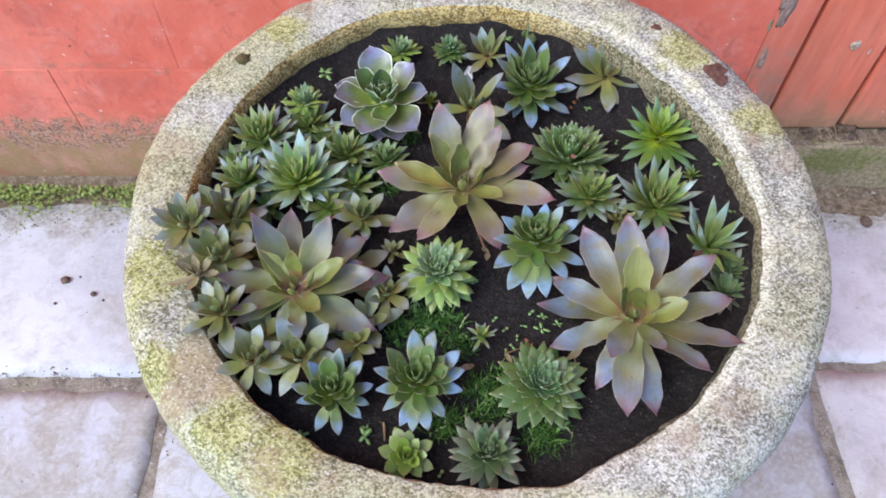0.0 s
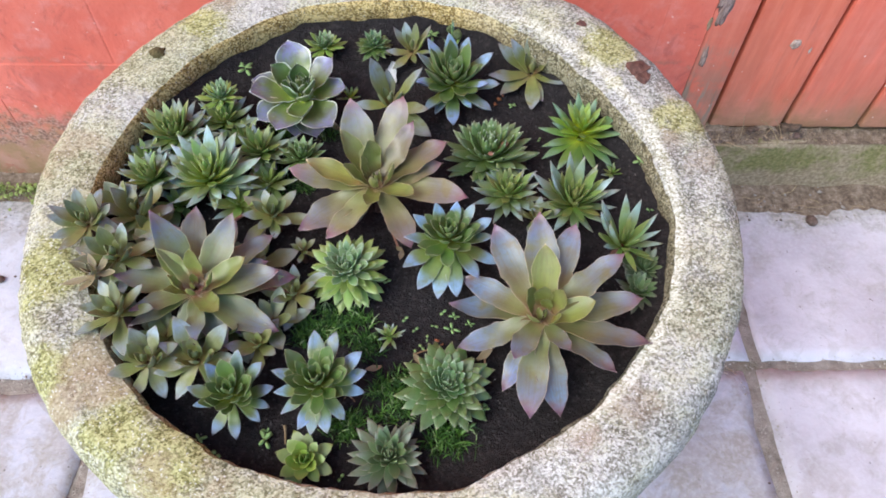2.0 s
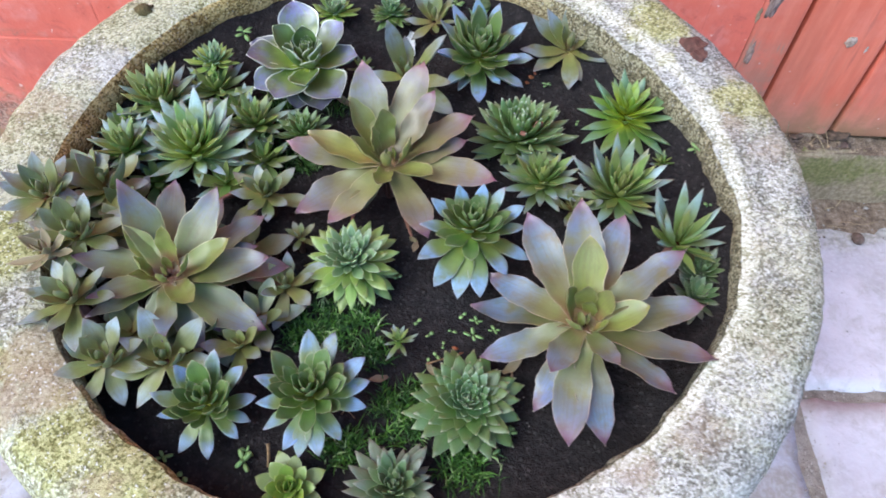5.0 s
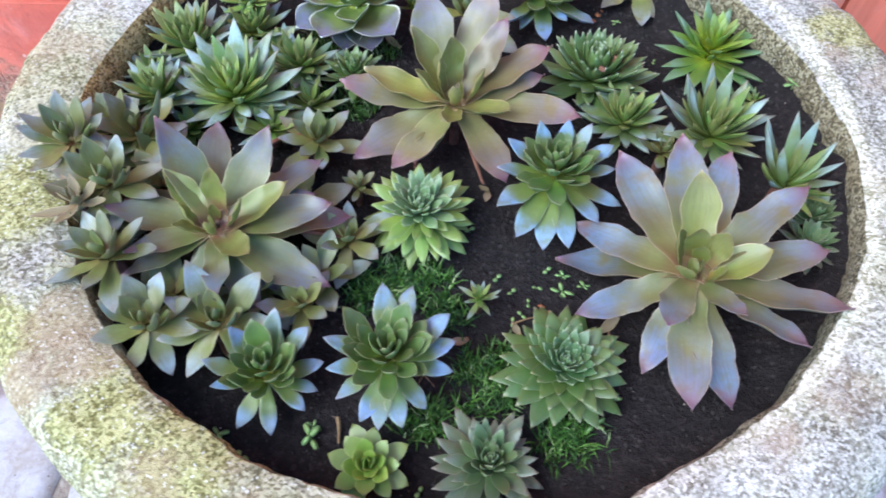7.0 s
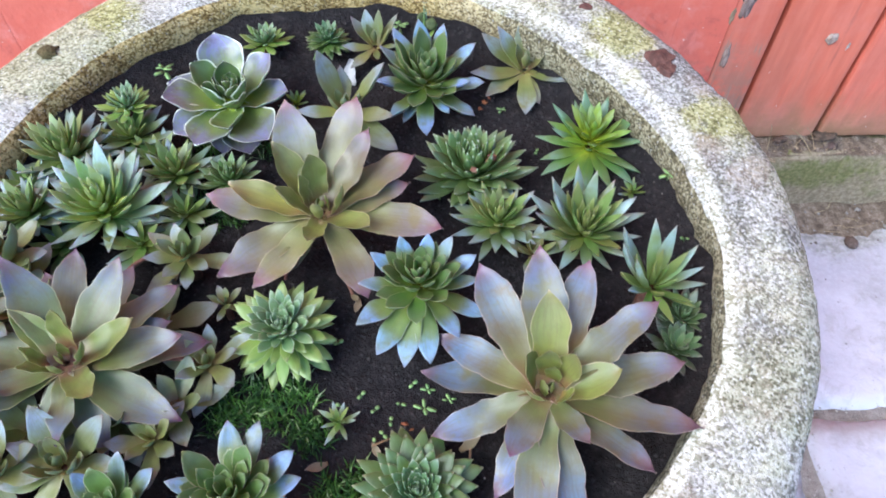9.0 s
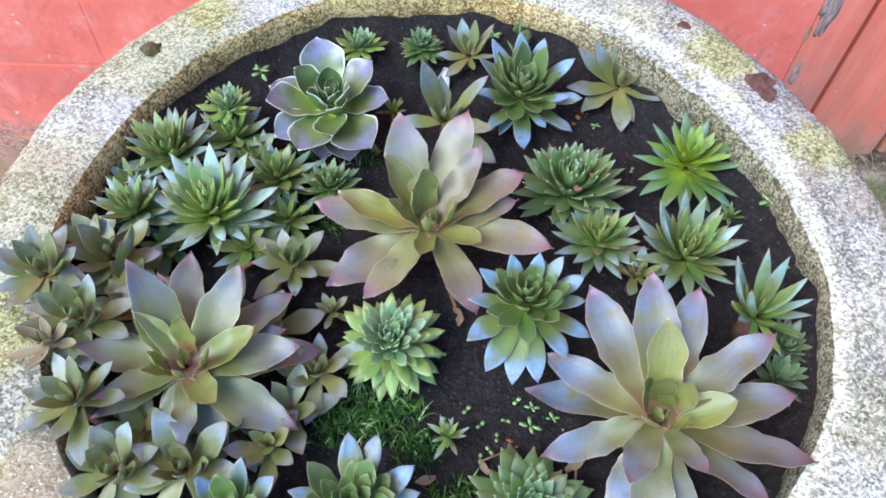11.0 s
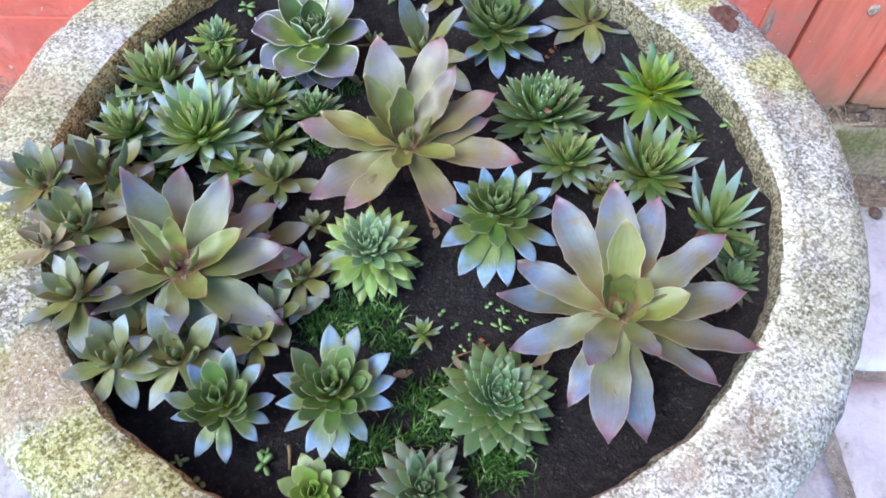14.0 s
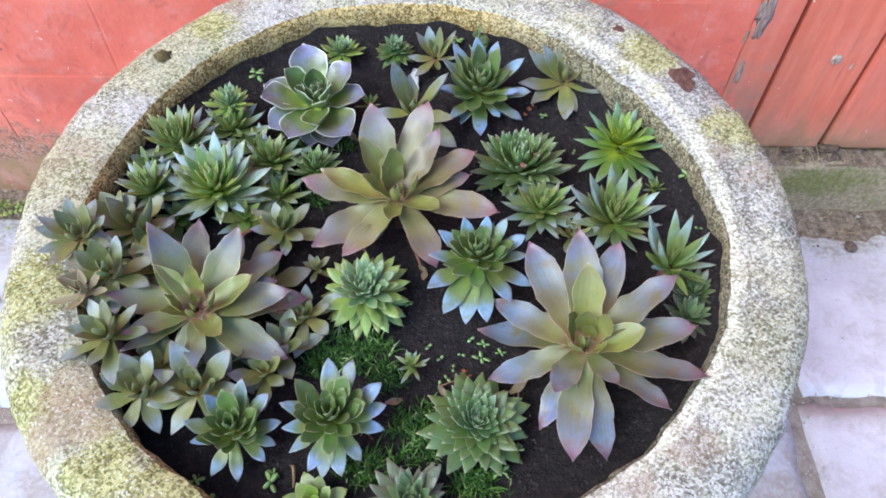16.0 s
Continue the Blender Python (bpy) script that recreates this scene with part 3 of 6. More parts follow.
SKIN = {
    # outer leaves, inner leaves
    "red": (leaf_mat("red_rosette_outer", (0.19, 0.11, 0.05), (0.145, 0.150, 0.045), (0.175, 0.065, 0.125), (0.46, 0.34, 0.26), tip_from=0.74, edge_at=0.945, edge_amt=0.75, hue=0.045, bloom_sheen=(0.138, 0.195, 0.305), bloom_sheen_amt=1.0, bloom_sheen_from=0.30, tip_keep=0.9, base_to=0.24),
            leaf_mat("red_rosette_inner", (0.19, 0.095, 0.035), (0.165, 0.180, 0.034), (0.19, 0.15, 0.06), (0.54, 0.40, 0.24), edge_at=0.94, edge_amt=0.7, bloom_sheen=(0.17, 0.20, 0.12), bloom_sheen_amt=0.25, bloom_sheen_from=0.5)),
    "rose": (leaf_mat("rose_rosette_outer", (0.20, 0.125, 0.055), (0.170, 0.168, 0.052), (0.20, 0.07, 0.125), (0.48, 0.36, 0.25), tip_from=0.74, edge_at=0.945, edge_amt=0.6, hue=0.045, bloom_sheen=(0.170, 0.170, 0.215), bloom_sheen_amt=0.75, bloom_sheen_from=0.38, tip_keep=1.0, base_to=0.26),
             leaf_mat("rose_rosette_inner", (0.20, 0.115, 0.045), (0.195, 0.21, 0.045), (0.20, 0.16, 0.08), (0.54, 0.44, 0.24), edge_at=0.93, edge_amt=0.8, bloom_sheen=(0.19, 0.21, 0.10), bloom_sheen_amt=0.4, bloom_sheen_from=0.5)),
    "wine": (leaf_mat("wine_rosette_outer", (0.19, 0.085, 0.055), (0.120, 0.140, 0.034), (0.14, 0.055, 0.12), (0.50, 0.40, 0.23), tip_from=0.74, edge_at=0.945, edge_amt=0.55, hue=0.045, bloom_sheen=(0.100, 0.135, 0.205), bloom_sheen_amt=0.85, bloom_sheen_from=0.38, tip_keep=1.0, base_to=0.26),
             leaf_mat("wine_rosette_inner", (0.20, 0.075, 0.05), (0.150, 0.170, 0.034), (0.20, 0.15, 0.06), (0.54, 0.44, 0.24), edge_at=0.94, edge_amt=0.6, bloom_sheen=(0.17, 0.195, 0.09), bloom_sheen_amt=0.4, bloom_sheen_from=0.5)),
    "olive": (leaf_mat("olive_rosette_outer", (0.17, 0.13, 0.035), (0.150, 0.165, 0.045), (0.17, 0.11, 0.10), (0.25, 0.18, 0.14), edge_at=0.92, edge_amt=0.3, hue=0.05, bloom_sheen=(0.25, 0.320, 0.375), bloom_sheen_amt=0.8, bloom_sheen_from=0.42),
              leaf_mat("olive_rosette_inner", (0.17, 0.11, 0.035), (0.145, 0.165, 0.045), (0.18, 0.16, 0.08), (0.30, 0.22, 0.12), edge_at=0.92, edge_amt=0.4, hue=0.05, bloom_sheen=(0.22, 0.26, 0.21), bloom_sheen_amt=0.5)),
    "blue": (leaf_mat("blue_green_rosette_outer", (0.27, 0.27, 0.02), (0.115, 0.165, 0.03), (0.19, 0.16, 0.19), (0.46, 0.38, 0.36), tip_from=0.86, edge_at=0.93, edge_amt=0.5, bloom_sheen=(0.200, 0.315, 0.55), bloom_sheen_amt=1.0, bloom_sheen_from=0.54, tip_keep=0.5),
             leaf_mat("blue_green_rosette_inner", (0.16, 0.20, 0.02), (0.088, 0.145, 0.026), (0.13, 0.155, 0.06), (0.50, 0.41, 0.28), edge_at=0.925, edge_amt=0.7, bloom_sheen=(0.14, 0.20, 0.14), bloom_sheen_amt=0.25)),
    "tight": (leaf_mat("tight_rosette_outer", (0.09, 0.14, 0.016), (0.066, 0.118, 0.020), (0.12, 0.14, 0.05), (0.40, 0.36, 0.25), edge_at=0.93, edge_amt=0.45, tip_from=0.88, point=0.45, bloom_sheen=(0.11, 0.165, 0.11), bloom_sheen_amt=0.2),
              leaf_mat("tight_rosette_inner", (0.07, 0.12, 0.025), (0.075, 0.145, 0.045), (0.13, 0.19, 0.10), (0.48, 0.50, 0.38), edge_at=0.92, edge_amt=0.75, point=0.4)),
    "lime": (leaf_mat("lime_rosette_outer", (0.22, 0.31, 0.03), (0.175, 0.26, 0.042), (0.23, 0.28, 0.10), (0.48, 0.47, 0.26), edge_at=0.88, edge_amt=0.4),
             leaf_mat("lime_rosette_inner", (0.14, 0.21, 0.04), (0.13, 0.215, 0.08), (0.25, 0.31, 0.18), (0.52, 0.55, 0.40), edge_at=0.84, edge_amt=0.5)),
    "spike": (leaf_mat("pointed_rosette_outer", (0.17, 0.21, 0.030), (0.125, 0.178, 0.052), (0.24, 0.15, 0.12), (0.33, 0.31, 0.24), edge_at=0.93, edge_amt=0.3, hue=0.06, tip_from=0.86, bloom_sheen=(0.275, 0.375, 0.420), bloom_sheen_amt=0.9, bloom_sheen_from=0.42),
              leaf_mat("pointed_rosette_inner", (0.19, 0.26, 0.028), (0.150, 0.208, 0.045), (0.22, 0.22, 0.09), (0.34, 0.28, 0.15), edge_at=0.92, edge_amt=0.35, hue=0.06)),
    "sage": (leaf_mat("sage_rosette_outer", (0.23, 0.30, 0.03), (0.165, 0.235, 0.068), (0.28, 0.20, 0.17), (0.40, 0.38, 0.30), edge_at=0.93, edge_amt=0.3, hue=0.06, tip_from=0.86, bloom_sheen=(0.38, 0.50, 0.55), bloom_sheen_amt=0.95, bloom_sheen_from=0.38),
             leaf_mat("sage_rosette_inner", (0.31, 0.40, 0.03), (0.225, 0.31, 0.05), (0.27, 0.29, 0.12), (0.40, 0.33, 0.18), edge_at=0.92, edge_amt=0.3, hue=0.06, bloom_sheen=(0.26, 0.34, 0.28), bloom_sheen_amt=0.5)),
    "white": (leaf_mat("white_tipped_outer", (0.10, 0.16, 0.028), (0.105, 0.155, 0.036), (0.15, 0.19, 0.08), (0.42, 0.42, 0.34), edge_at=0.95, edge_amt=0.35, bloom_sheen=(0.15, 0.23, 0.15), bloom_sheen_amt=0.45, point=0.5),
              leaf_mat("white_tipped_inner", (0.10, 0.15, 0.028), (0.105, 0.16, 0.04), (0.12, 0.19, 0.075), (0.62, 0.64, 0.52), edge_at=0.97, edge_amt=0.3, point=0.55)),
    "star": (leaf_mat("bright_lime_outer", (0.36, 0.42, 0.015), (0.085, 0.155, 0.022), (0.085, 0.14, 0.06), (0.22, 0.26, 0.16), edge_at=0.93, edge_amt=0.35, bloom_sheen=(0.19, 0.30, 0.25), bloom_sheen_amt=0.75),
             leaf_mat("bright_lime_inner", (0.42, 0.47, 0.015), (0.19, 0.27, 0.018), (0.12, 0.19, 0.04), (0.20, 0.24, 0.09), edge_at=0.93, edge_amt=0.3, bloom_sheen=(0.18, 0.28, 0.14), bloom_sheen_amt=0.6)),
    "purple": (leaf_mat("purple_rosette_outer", (0.38, 0.47, 0.03), (0.165, 0.22, 0.04), (0.095, 0.045, 0.115), (0.72, 0.74, 0.62), tip_from=0.56, base_to=0.30, edge_at=0.90, edge_amt=1.0, spots=0.5, rough=0.30, bloom_sheen=(0.27, 0.29, 0.54), bloom_sheen_amt=0.55, bloom_sheen_from=0.46, tip_keep=0.2),
               leaf_mat("purple_rosette_inner", (0.20, 0.28, 0.025), (0.105, 0.165, 0.034), (0.075, 0.075, 0.060), (0.60, 0.64, 0.46), edge_at=0.88, edge_amt=1.0)),
    "dry": (leaf_mat("withered_outer", (0.20, 0.13, 0.06), (0.24, 0.19, 0.11), (0.34, 0.26, 0.16), (0.40, 0.30, 0.2), rough=0.7),
            leaf_mat("withered_inner", (0.16, 0.10, 0.05), (0.20, 0.16, 0.09), (0.30, 0.22, 0.13), (0.40, 0.30, 0.2), rough=0.7)),
    "yellow": (leaf_mat("yellow_green_outer", (0.16, 0.22, 0.025), (0.15, 0.215, 0.045), (0.20, 0.245, 0.07), (0.34, 0.33, 0.14), edge_amt=0.45),
               leaf_mat("yellow_green_inner", (0.19, 0.26, 0.025), (0.18, 0.27, 0.035), (0.25, 0.30, 0.07), (0.38, 0.36, 0.13), edge_amt=0.45)),
    "grey": (leaf_mat("grey_green_outer", (0.075, 0.115, 0.025), (0.075, 0.115, 0.045), (0.16, 0.13, 0.10), (0.28, 0.22, 0.19), edge_amt=0.4, bloom_sheen=(0.16, 0.205, 0.175)),
             leaf_mat("grey_green_inner", (0.08, 0.125, 0.03), (0.085, 0.14, 0.05), (0.16, 0.19, 0.10), (0.32, 0.31, 0.23), edge_amt=0.4)),
}

# ---- mesh helpers ----


def mesh_object(name, verts, faces, mat, parent=None, label="", smooth=True, uvs=None):
    me = bpy.data.meshes.new(name)
    me.from_pydata(verts, [], faces)
    me.materials.append(mat)
    if smooth:
        me.polygons.foreach_set("use_smooth", [True] * len(me.polygons))
    if uvs is not None:
        layer = me.uv_layers.new(name="UVMap")
        flat = []
        for loop in me.loops:
            flat.extend(uvs[loop.vertex_index])
        layer.data.foreach_set("uv", flat)
    me.update()
    ob = new(name, me)
    ob.parent = parent
    if label:
        ob["label"] = label
    return ob


def part(name, bm, mat, parent=None, label="", smooth=False):
    me = bpy.data.meshes.new(name)
    bm.to_mesh(me)
    bm.free()
    me.materials.append(mat)
    if smooth:
        me.polygons.foreach_set("use_smooth", [True] * len(me.polygons))
    ob = new(name, me)
    ob.parent = parent
    if label:
        ob["label"] = label
    return ob


def again(ob, m, parent=None):
    """Another object on the same mesh."""
    o = bpy.data.objects.new(ob.name.split(".")[0], ob.data)
    scene.collection.objects.link(o)
    o.parent = parent
    o.matrix_basis = m
    return o


def box_bm(x0, x1, y0, y1, z0, z1, bevel=0.002, segs=2):
    bm = bmesh.new()
    bmesh.ops.create_cube(bm, size=1.0)
    for v in bm.verts:
        v.co = Vector(((x0 + x1) / 2 + v.co.x * (x1 - x0), (y0 + y1) / 2 + v.co.y * (y1 - y0), (z0 + z1) / 2 + v.co.z * (z1 - z0)))
    if bevel:
        bmesh.ops.bevel(bm, geom=bm.edges[:], offset=bevel, segments=segs, affect="EDGES", profile=0.6)
    return bm


def lump_bm(size, rough=0.25, seed=0, subdiv=2, flat=0.7):
    bm = bmesh.new()
    bmesh.ops.create_icosphere(bm, subdivisions=subdiv, radius=1.0)
    off = Vector((seed * 3.7, seed * 1.3, 0))
    for v in bm.verts:
        k = 1 + rough * noise.noise(v.co * 1.6 + off) + rough * 0.5 * noise.noise(v.co * 4 + off)
        v.co = Vector((v.co.x * k, v.co.y * k, v.co.z * k * flat)) * size
    return bm


# ---- planter ----
PX, PY, SOIL_Z = 0.0150, 0.2290, 0.2445
RIM_SLOPE = 0.075      # the old bowl stands lopsided, its far side higher


def rim_outer(a):
    return 0.1803 + 0.0017 * math.cos(a) + 0.0018 * math.sin(a) + 0.0014 * noise.noise(Vector((math.cos(a) * 2.2, math.sin(a) * 2.2, 1.5)))


def rim_inner(a):
    wear = 0.0012 * noise.noise(Vector((math.cos(a) * 2.6, math.sin(a) * 2.6, 4.5))) + 0.0012 * noise.noise(Vector((math.cos(a) * 9, math.sin(a) * 9, 2.5)))
    d = math.degrees(a) % 360
    thick = -0.0042 * math.exp(-((d - 42) / 20) ** 2)
    worn = 0.003 * math.exp(-((d - 338) / 24) ** 2) + 0.0022 * math.exp(-((d - 115) / 22) ** 2) + 0.003 * math.exp(-((d - 284) / 5) ** 2)
    return 0.1419 - 0.0016 * math.cos(a) - 0.0017 * math.sin(a) + thick + worn + wear


def build_planter():
    n = 420
    # profile: (which radius to follow, offset from it, height)
    prof = []
    prof += [("k", 0.118, 0.004), ("k", 0.122, 0.0), ("k", 0.128, 0.003), ("k", 0.131, 0.03), ("k", 0.141, 0.09), ("k", 0.152, 0.15), ("k", 0.160, 0.195)]
    prof += [("o", -0.010, 0.208), ("o", -0.002, 0.2115), ("o", 0.0, 0.217), ("o", 0.0005, 0.232), ("o", 0.0005, 0.248), ("o", -0.0002, 0.258), ("o", -0.0016, 0.2635), ("o", -0.0042, 0.2672), ("o", -0.0080, 0.2690)]
    prof += [("m", f, 0.2697 + 0.0006 * math.sin(f * 3.14)) for f in (0.26, 0.36, 0.46, 0.56, 0.66, 0.76)]
    prof += [("i", 0.0045, 0.2694), ("i", 0.0016, 0.2684), ("i", 0.0002, 0.2655), ("i", 0.0, 0.2590), ("i", 0.0008, 0.2530), ("i", 0.0012, 0.2470), ("i", 0.0012, 0.2400), ("i", 0.0, 0.2250)]
    rings = []
    for kind, off, z in prof:
        ring = []
        for i in range(n):
            a = 2 * math.pi * i / n
            ro, ri = rim_outer(a), rim_inner(a)
            r = off if kind == "k" else ro + off if kind == "o" else ri + off if kind == "i" else ro + (ri - ro) * off
            p = Vector((r * math.cos(a), r * math.sin(a), z))
            d = 0.0007 * noise.noise(p * 60) + 0.0006 * noise.noise(p * 190) + 0.0011 * noise.noise(p * 22)
            out = Vector((math.cos(a), math.sin(a), 0))
            if kind == "m" or z > 0.2688:
                p.z += d * 1.3
            else:
                p += out * d * (1.2 if kind != "i" else -1.6)
                p.z += 0.4 * d
            f = min(1.0, max(0.0, (z - 0.06) / 0.13))
            p.z += RIM_SLOPE * p.y * f * f * (3 - 2 * f)
            ring.append(p)
        rings.append(ring)
    pot = tagged(new("planter"), "round cast-stone planter with pale and yellow lichen, standing on paving", "planter")
    pot.location = (PX, PY, 0)

    def band(name, lo, hi, mat, label, cap=None):
        verts = [p for ring in rings[lo:hi + 1] for p in ring]
        faces = [(j * n + i, j * n + (i + 1) % n, (j + 1) * n + (i + 1) % n, (j + 1) * n + i) for j in range(hi - lo) for i in range(n)]
        if cap is not None:
            row, z = cap
            verts.append(Vector((0, 0, z)))
            for i in range(n):
                k = (i + 1) % n
                a, c = (row * n + i, row * n + k)
                faces.append((c, a, len(verts) - 1) if row == 0 else (a, c, len(verts) - 1))
        return mesh_object(name, verts, faces, mat, pot, label)

    lip = 7
    inner = len(prof) - 7
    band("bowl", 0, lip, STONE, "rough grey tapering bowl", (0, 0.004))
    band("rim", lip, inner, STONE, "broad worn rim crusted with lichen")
    band("inner_face", inner, len(prof) - 1, STONE_OCHRE_LIT, "inner face stained ochre, with sunlit gold painted in", (len(prof) - 1 - inner, 0.222))
    return pot


planter = build_planter()


def soil_height(x, y):
    p = Vector((x, y, 0))
    r = math.hypot(x - PX, y - PY) / 0.142
    f = min(1.0, max(0.0, (y - PY + 0.06) / 0.12))
    bank = (0.001 + 0.0115 * f) * (1 + 0.35 * noise.noise(p * 45))     # soil heaped against the far wall
    turn = math.atan2(y - PY, x - PX)
    bank += 0.011 * max(0.0, math.cos(turn + 0.30)) ** 5 * min(1.0, r) ** 8 * (1 + 0.5 * noise.noise(p * 60))
    return SOIL_Z + 0.075 * (y - PY) + bank * min(1.0, r) ** 9 + 0.0022 * noise.noise(p * 22) + 0.0012 * noise.noise(p * 70) + 0.0007 * noise.noise(p * 190)


def build_soil():
    n, rings = 200, 58
    verts, faces = [Vector((PX, PY, soil_height(PX, PY)))], []
    for j in range(1, rings + 1):
        for i in range(n):
            a = 2 * math.pi * i / n
            r = (rim_inner(a) + 0.004) * j / rings
            x, y = PX + r * math.cos(a), PY + r * math.sin(a)
            z = soil_height(x, y)
            verts.append(Vector((x, y, z)))
    for i in range(n):
        faces.append((0, 1 + i, 1 + (i + 1) % n))
    for j in range(rings - 1):
        for i in range(n):
            k = (i + 1) % n
            faces.append((1 + j * n + i, 1 + (j + 1) * n + i, 1 + (j + 1) * n + k, 1 + j * n + k))
    return tagged(mesh_object("soil", verts, faces, SOIL), "dark damp potting soil filling the planter", "soil", kind="stuff")


build_soil()

# ---- wall, door, step ----
WALL_Y = 0.468


def build_wall():
    bm = box_bm(-2.6, 0.262, WALL_Y + 0.0004, WALL_Y + 0.22, -0.05, 2.5, 0.0)
    wall = part("wall_north", bm, WALL)
    tagged(wall, "red-painted brick wall with grimy lower courses", "wall", kind="structure")
    rnd = random.Random(4)
    shapes = [box_bm(-0.1123 + 0.0002 * k, 0.1123 - 0.0002 * k, 0.0, 0.05, -0.0362, 0.0360, 0.0010, 2) for k in range(4)]
    first = []
    for row in range(8):
        z = 0.036 + 0.0735 * (row - 1)
        for col in range(7):
            x = -0.224 + 0.1125 * (1 - row % 2) - 0.1125 - 0.225 * (col - 2)
            if x + 0.1075 > 0.262:
                continue
            m = pose(x, WALL_Y + rnd.uniform(-0.0002, 0.0002), z, rnd.uniform(-0.06, 0.06), rnd.uniform(-0.25, 0.25), rnd.uniform(-0.06, 0.06))
            if len(first) < 4:
                b = part("brick", shapes[len(first)], WALL, wall)
                b.matrix_basis = m
                first.append(b)
            else:
                again(rnd.choice(first), m, wall)
    return wall


build_wall()


def build_door():
    door = tagged(new("door_1"), "red-painted boarded timber door above a mossy step", "door", kind="structure")
    rnd = random.Random(9)
    part("door_frame", box_bm(0.2622, 0.2965, WALL_Y + 0.0005, WALL_Y + 0.07, 0.066, 2.1, 0.003), FLAKY, door, "flaking door post with bare wood showing")
    pitch, x0 = 0.0718, 0.2990
    for k in range(12):
        a, b = x0 + k * pitch, x0 + (k + 1) * pitch
        bm = box_bm(a + 0.0019, b - 0.0019, WALL_Y + 0.004 + rnd.uniform(-0.0006, 0.0006), WALL_Y + 0.026, 0.071, 2.05, 0.0034, 2)
        part("board", bm, WOOD, door)
    part("backing", box_bm(0.27, 1.3, WALL_Y + 0.027, WALL_Y + 0.05, 0.07, 2.1, 0.0), WOOD, door)
    nail = lump_bm(0.0046, 0.4, 3, 2, 0.4)
    ob = part("knot", nail, FLAKE, door, "grey knot in the board")
    ob.matrix_basis = pose(0.342, WALL_Y + 0.0035, 0.1684, 90, 0, 0)
    over = part("wall_over_door", box_bm(0.262, 2.6, WALL_Y + 0.004, WALL_Y + 0.22, 2.1, 2.5, 0.0), WALL)
    tagged(over, "red-painted wall above the door", "wall", kind="structure")
    side = part("wall_beside_door", box_bm(1.3, 2.6, WALL_Y + 0.004, WALL_Y + 0.22, 0.0, 2.1, 0.0), WALL)
    tagged(side, "red-painted wall beside the door", "wall", kind="structure")
    return door


build_door()


def build_step():
    bm = box_bm(0.252, 1.4, WALL_Y - 0.012, WALL_Y + 0.10, -0.02, 0.0655, 0.006, 3)
    bmesh.ops.subdivide_edges(bm, edges=[e for e in bm.edges if e.calc_length() > 0.2], cuts=60)
    for v in bm.verts:
        v.co.y += 0.004 * noise.noise(v.co * 18) + 0.0018 * noise.noise(v.co * 70)
        v.co.z += 0.002 * noise.noise(v.co * 24 + Vector((3, 0, 0)))
    return tagged(part("step", bm, STEP, smooth=True), "low concrete door step covered in green moss", "step", kind="structure")


build_step()

# ---- ground ----
ground = part("ground", box_bm(-40, 40, -40, 40, -0.30, -0.0032, 0.0), DIRT)
tagged(ground, "dirty mortar bed under the paving", "ground", kind="structure")


def build_pavement():
    pave = tagged(new("pavement"), "pale stone paving slabs with dirty mortar joints", "paving", kind="structure")
    bays = []
    for a, b in ((-1.30, -0.763), (-0.763, -0.2265), (-0.2265, 0.3165), (0.3165, 0.5020), (0.5020, 1.04), (1.04, 1.39)):
        bays.append((a, b, 0.2520 if b < 0 else 0.2655, 0.449))
    for k in range(4):
        for a, b in ((-1.30, -0.763), (-0.763, -0.2285), (-0.2285, 0.3095), (0.3095, 0.845), (0.845, 1.38)):
            top = 0.2390 if b < 0 else 0.2570
            bays.append((a, b, 0.2690 - 0.536 * (k + 1), top if k == 0 else 0.2570 - 0.536 * k))
    for s, (a, b, y0, y1) in enumerate(bays, 1):
        jl = 0.0048 if b < 0 or a < -0.1 else 0.0070
        nx, ny = 44, max(6, int((y1 - y0) / 0.012))
        verts, faces = [], []
        for j in range(ny + 1):
            for i in range(nx + 1):
                fx, fy = i / nx, j / ny
                x, y = a + jl + (b - a - 2 * jl) * fx, y0 + (y1 - y0) * fy
                edge = min(fx * (b - a), (1 - fx) * (b - a), fy * (y1 - y0), (1 - fy) * (y1 - y0))
                q = Vector((x, y, s * 2.0))
                if edge < 1e-6:
                    x += 0.0034 * noise.noise(q * 35) + 0.0012 * noise.noise(q * 110)
                    y += 0.0038 * noise.noise(q * 35 + Vector((9, 0, 0))) + 0.0012 * noise.noise(q * 110 + Vector((5, 0, 0)))
                z = 0.0012 * noise.noise(q * 7) + 0.0005 * noise.noise(q * 60) - (0.0022 if edge < 1e-6 else 0.0)
                verts.append((x, y, z))
        w = nx + 1
        for j in range(ny):
            for i in range(nx):
                faces.append((j * w + i, j * w + i + 1, (j + 1) * w + i + 1, (j + 1) * w + i))
        # sides down into the bed
        ringv = [i for i in range(w)] + [j * w + nx for j in range(1, ny + 1)] + [ny * w + i for i in range(nx - 1, -1, -1)] + [j * w for j in range(ny - 1, 0, -1)]
        base = len(verts)
        for r in ringv:
            x, y, z = verts[r]
            verts.append((x, y, -0.03))
        for k in range(len(ringv)):
            k2 = (k + 1) % len(ringv)
            faces.append((ringv[k2], ringv[k], base + k, base + k2))
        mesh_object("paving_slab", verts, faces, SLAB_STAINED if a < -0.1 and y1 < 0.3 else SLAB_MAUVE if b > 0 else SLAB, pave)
    return pave


build_pavement()

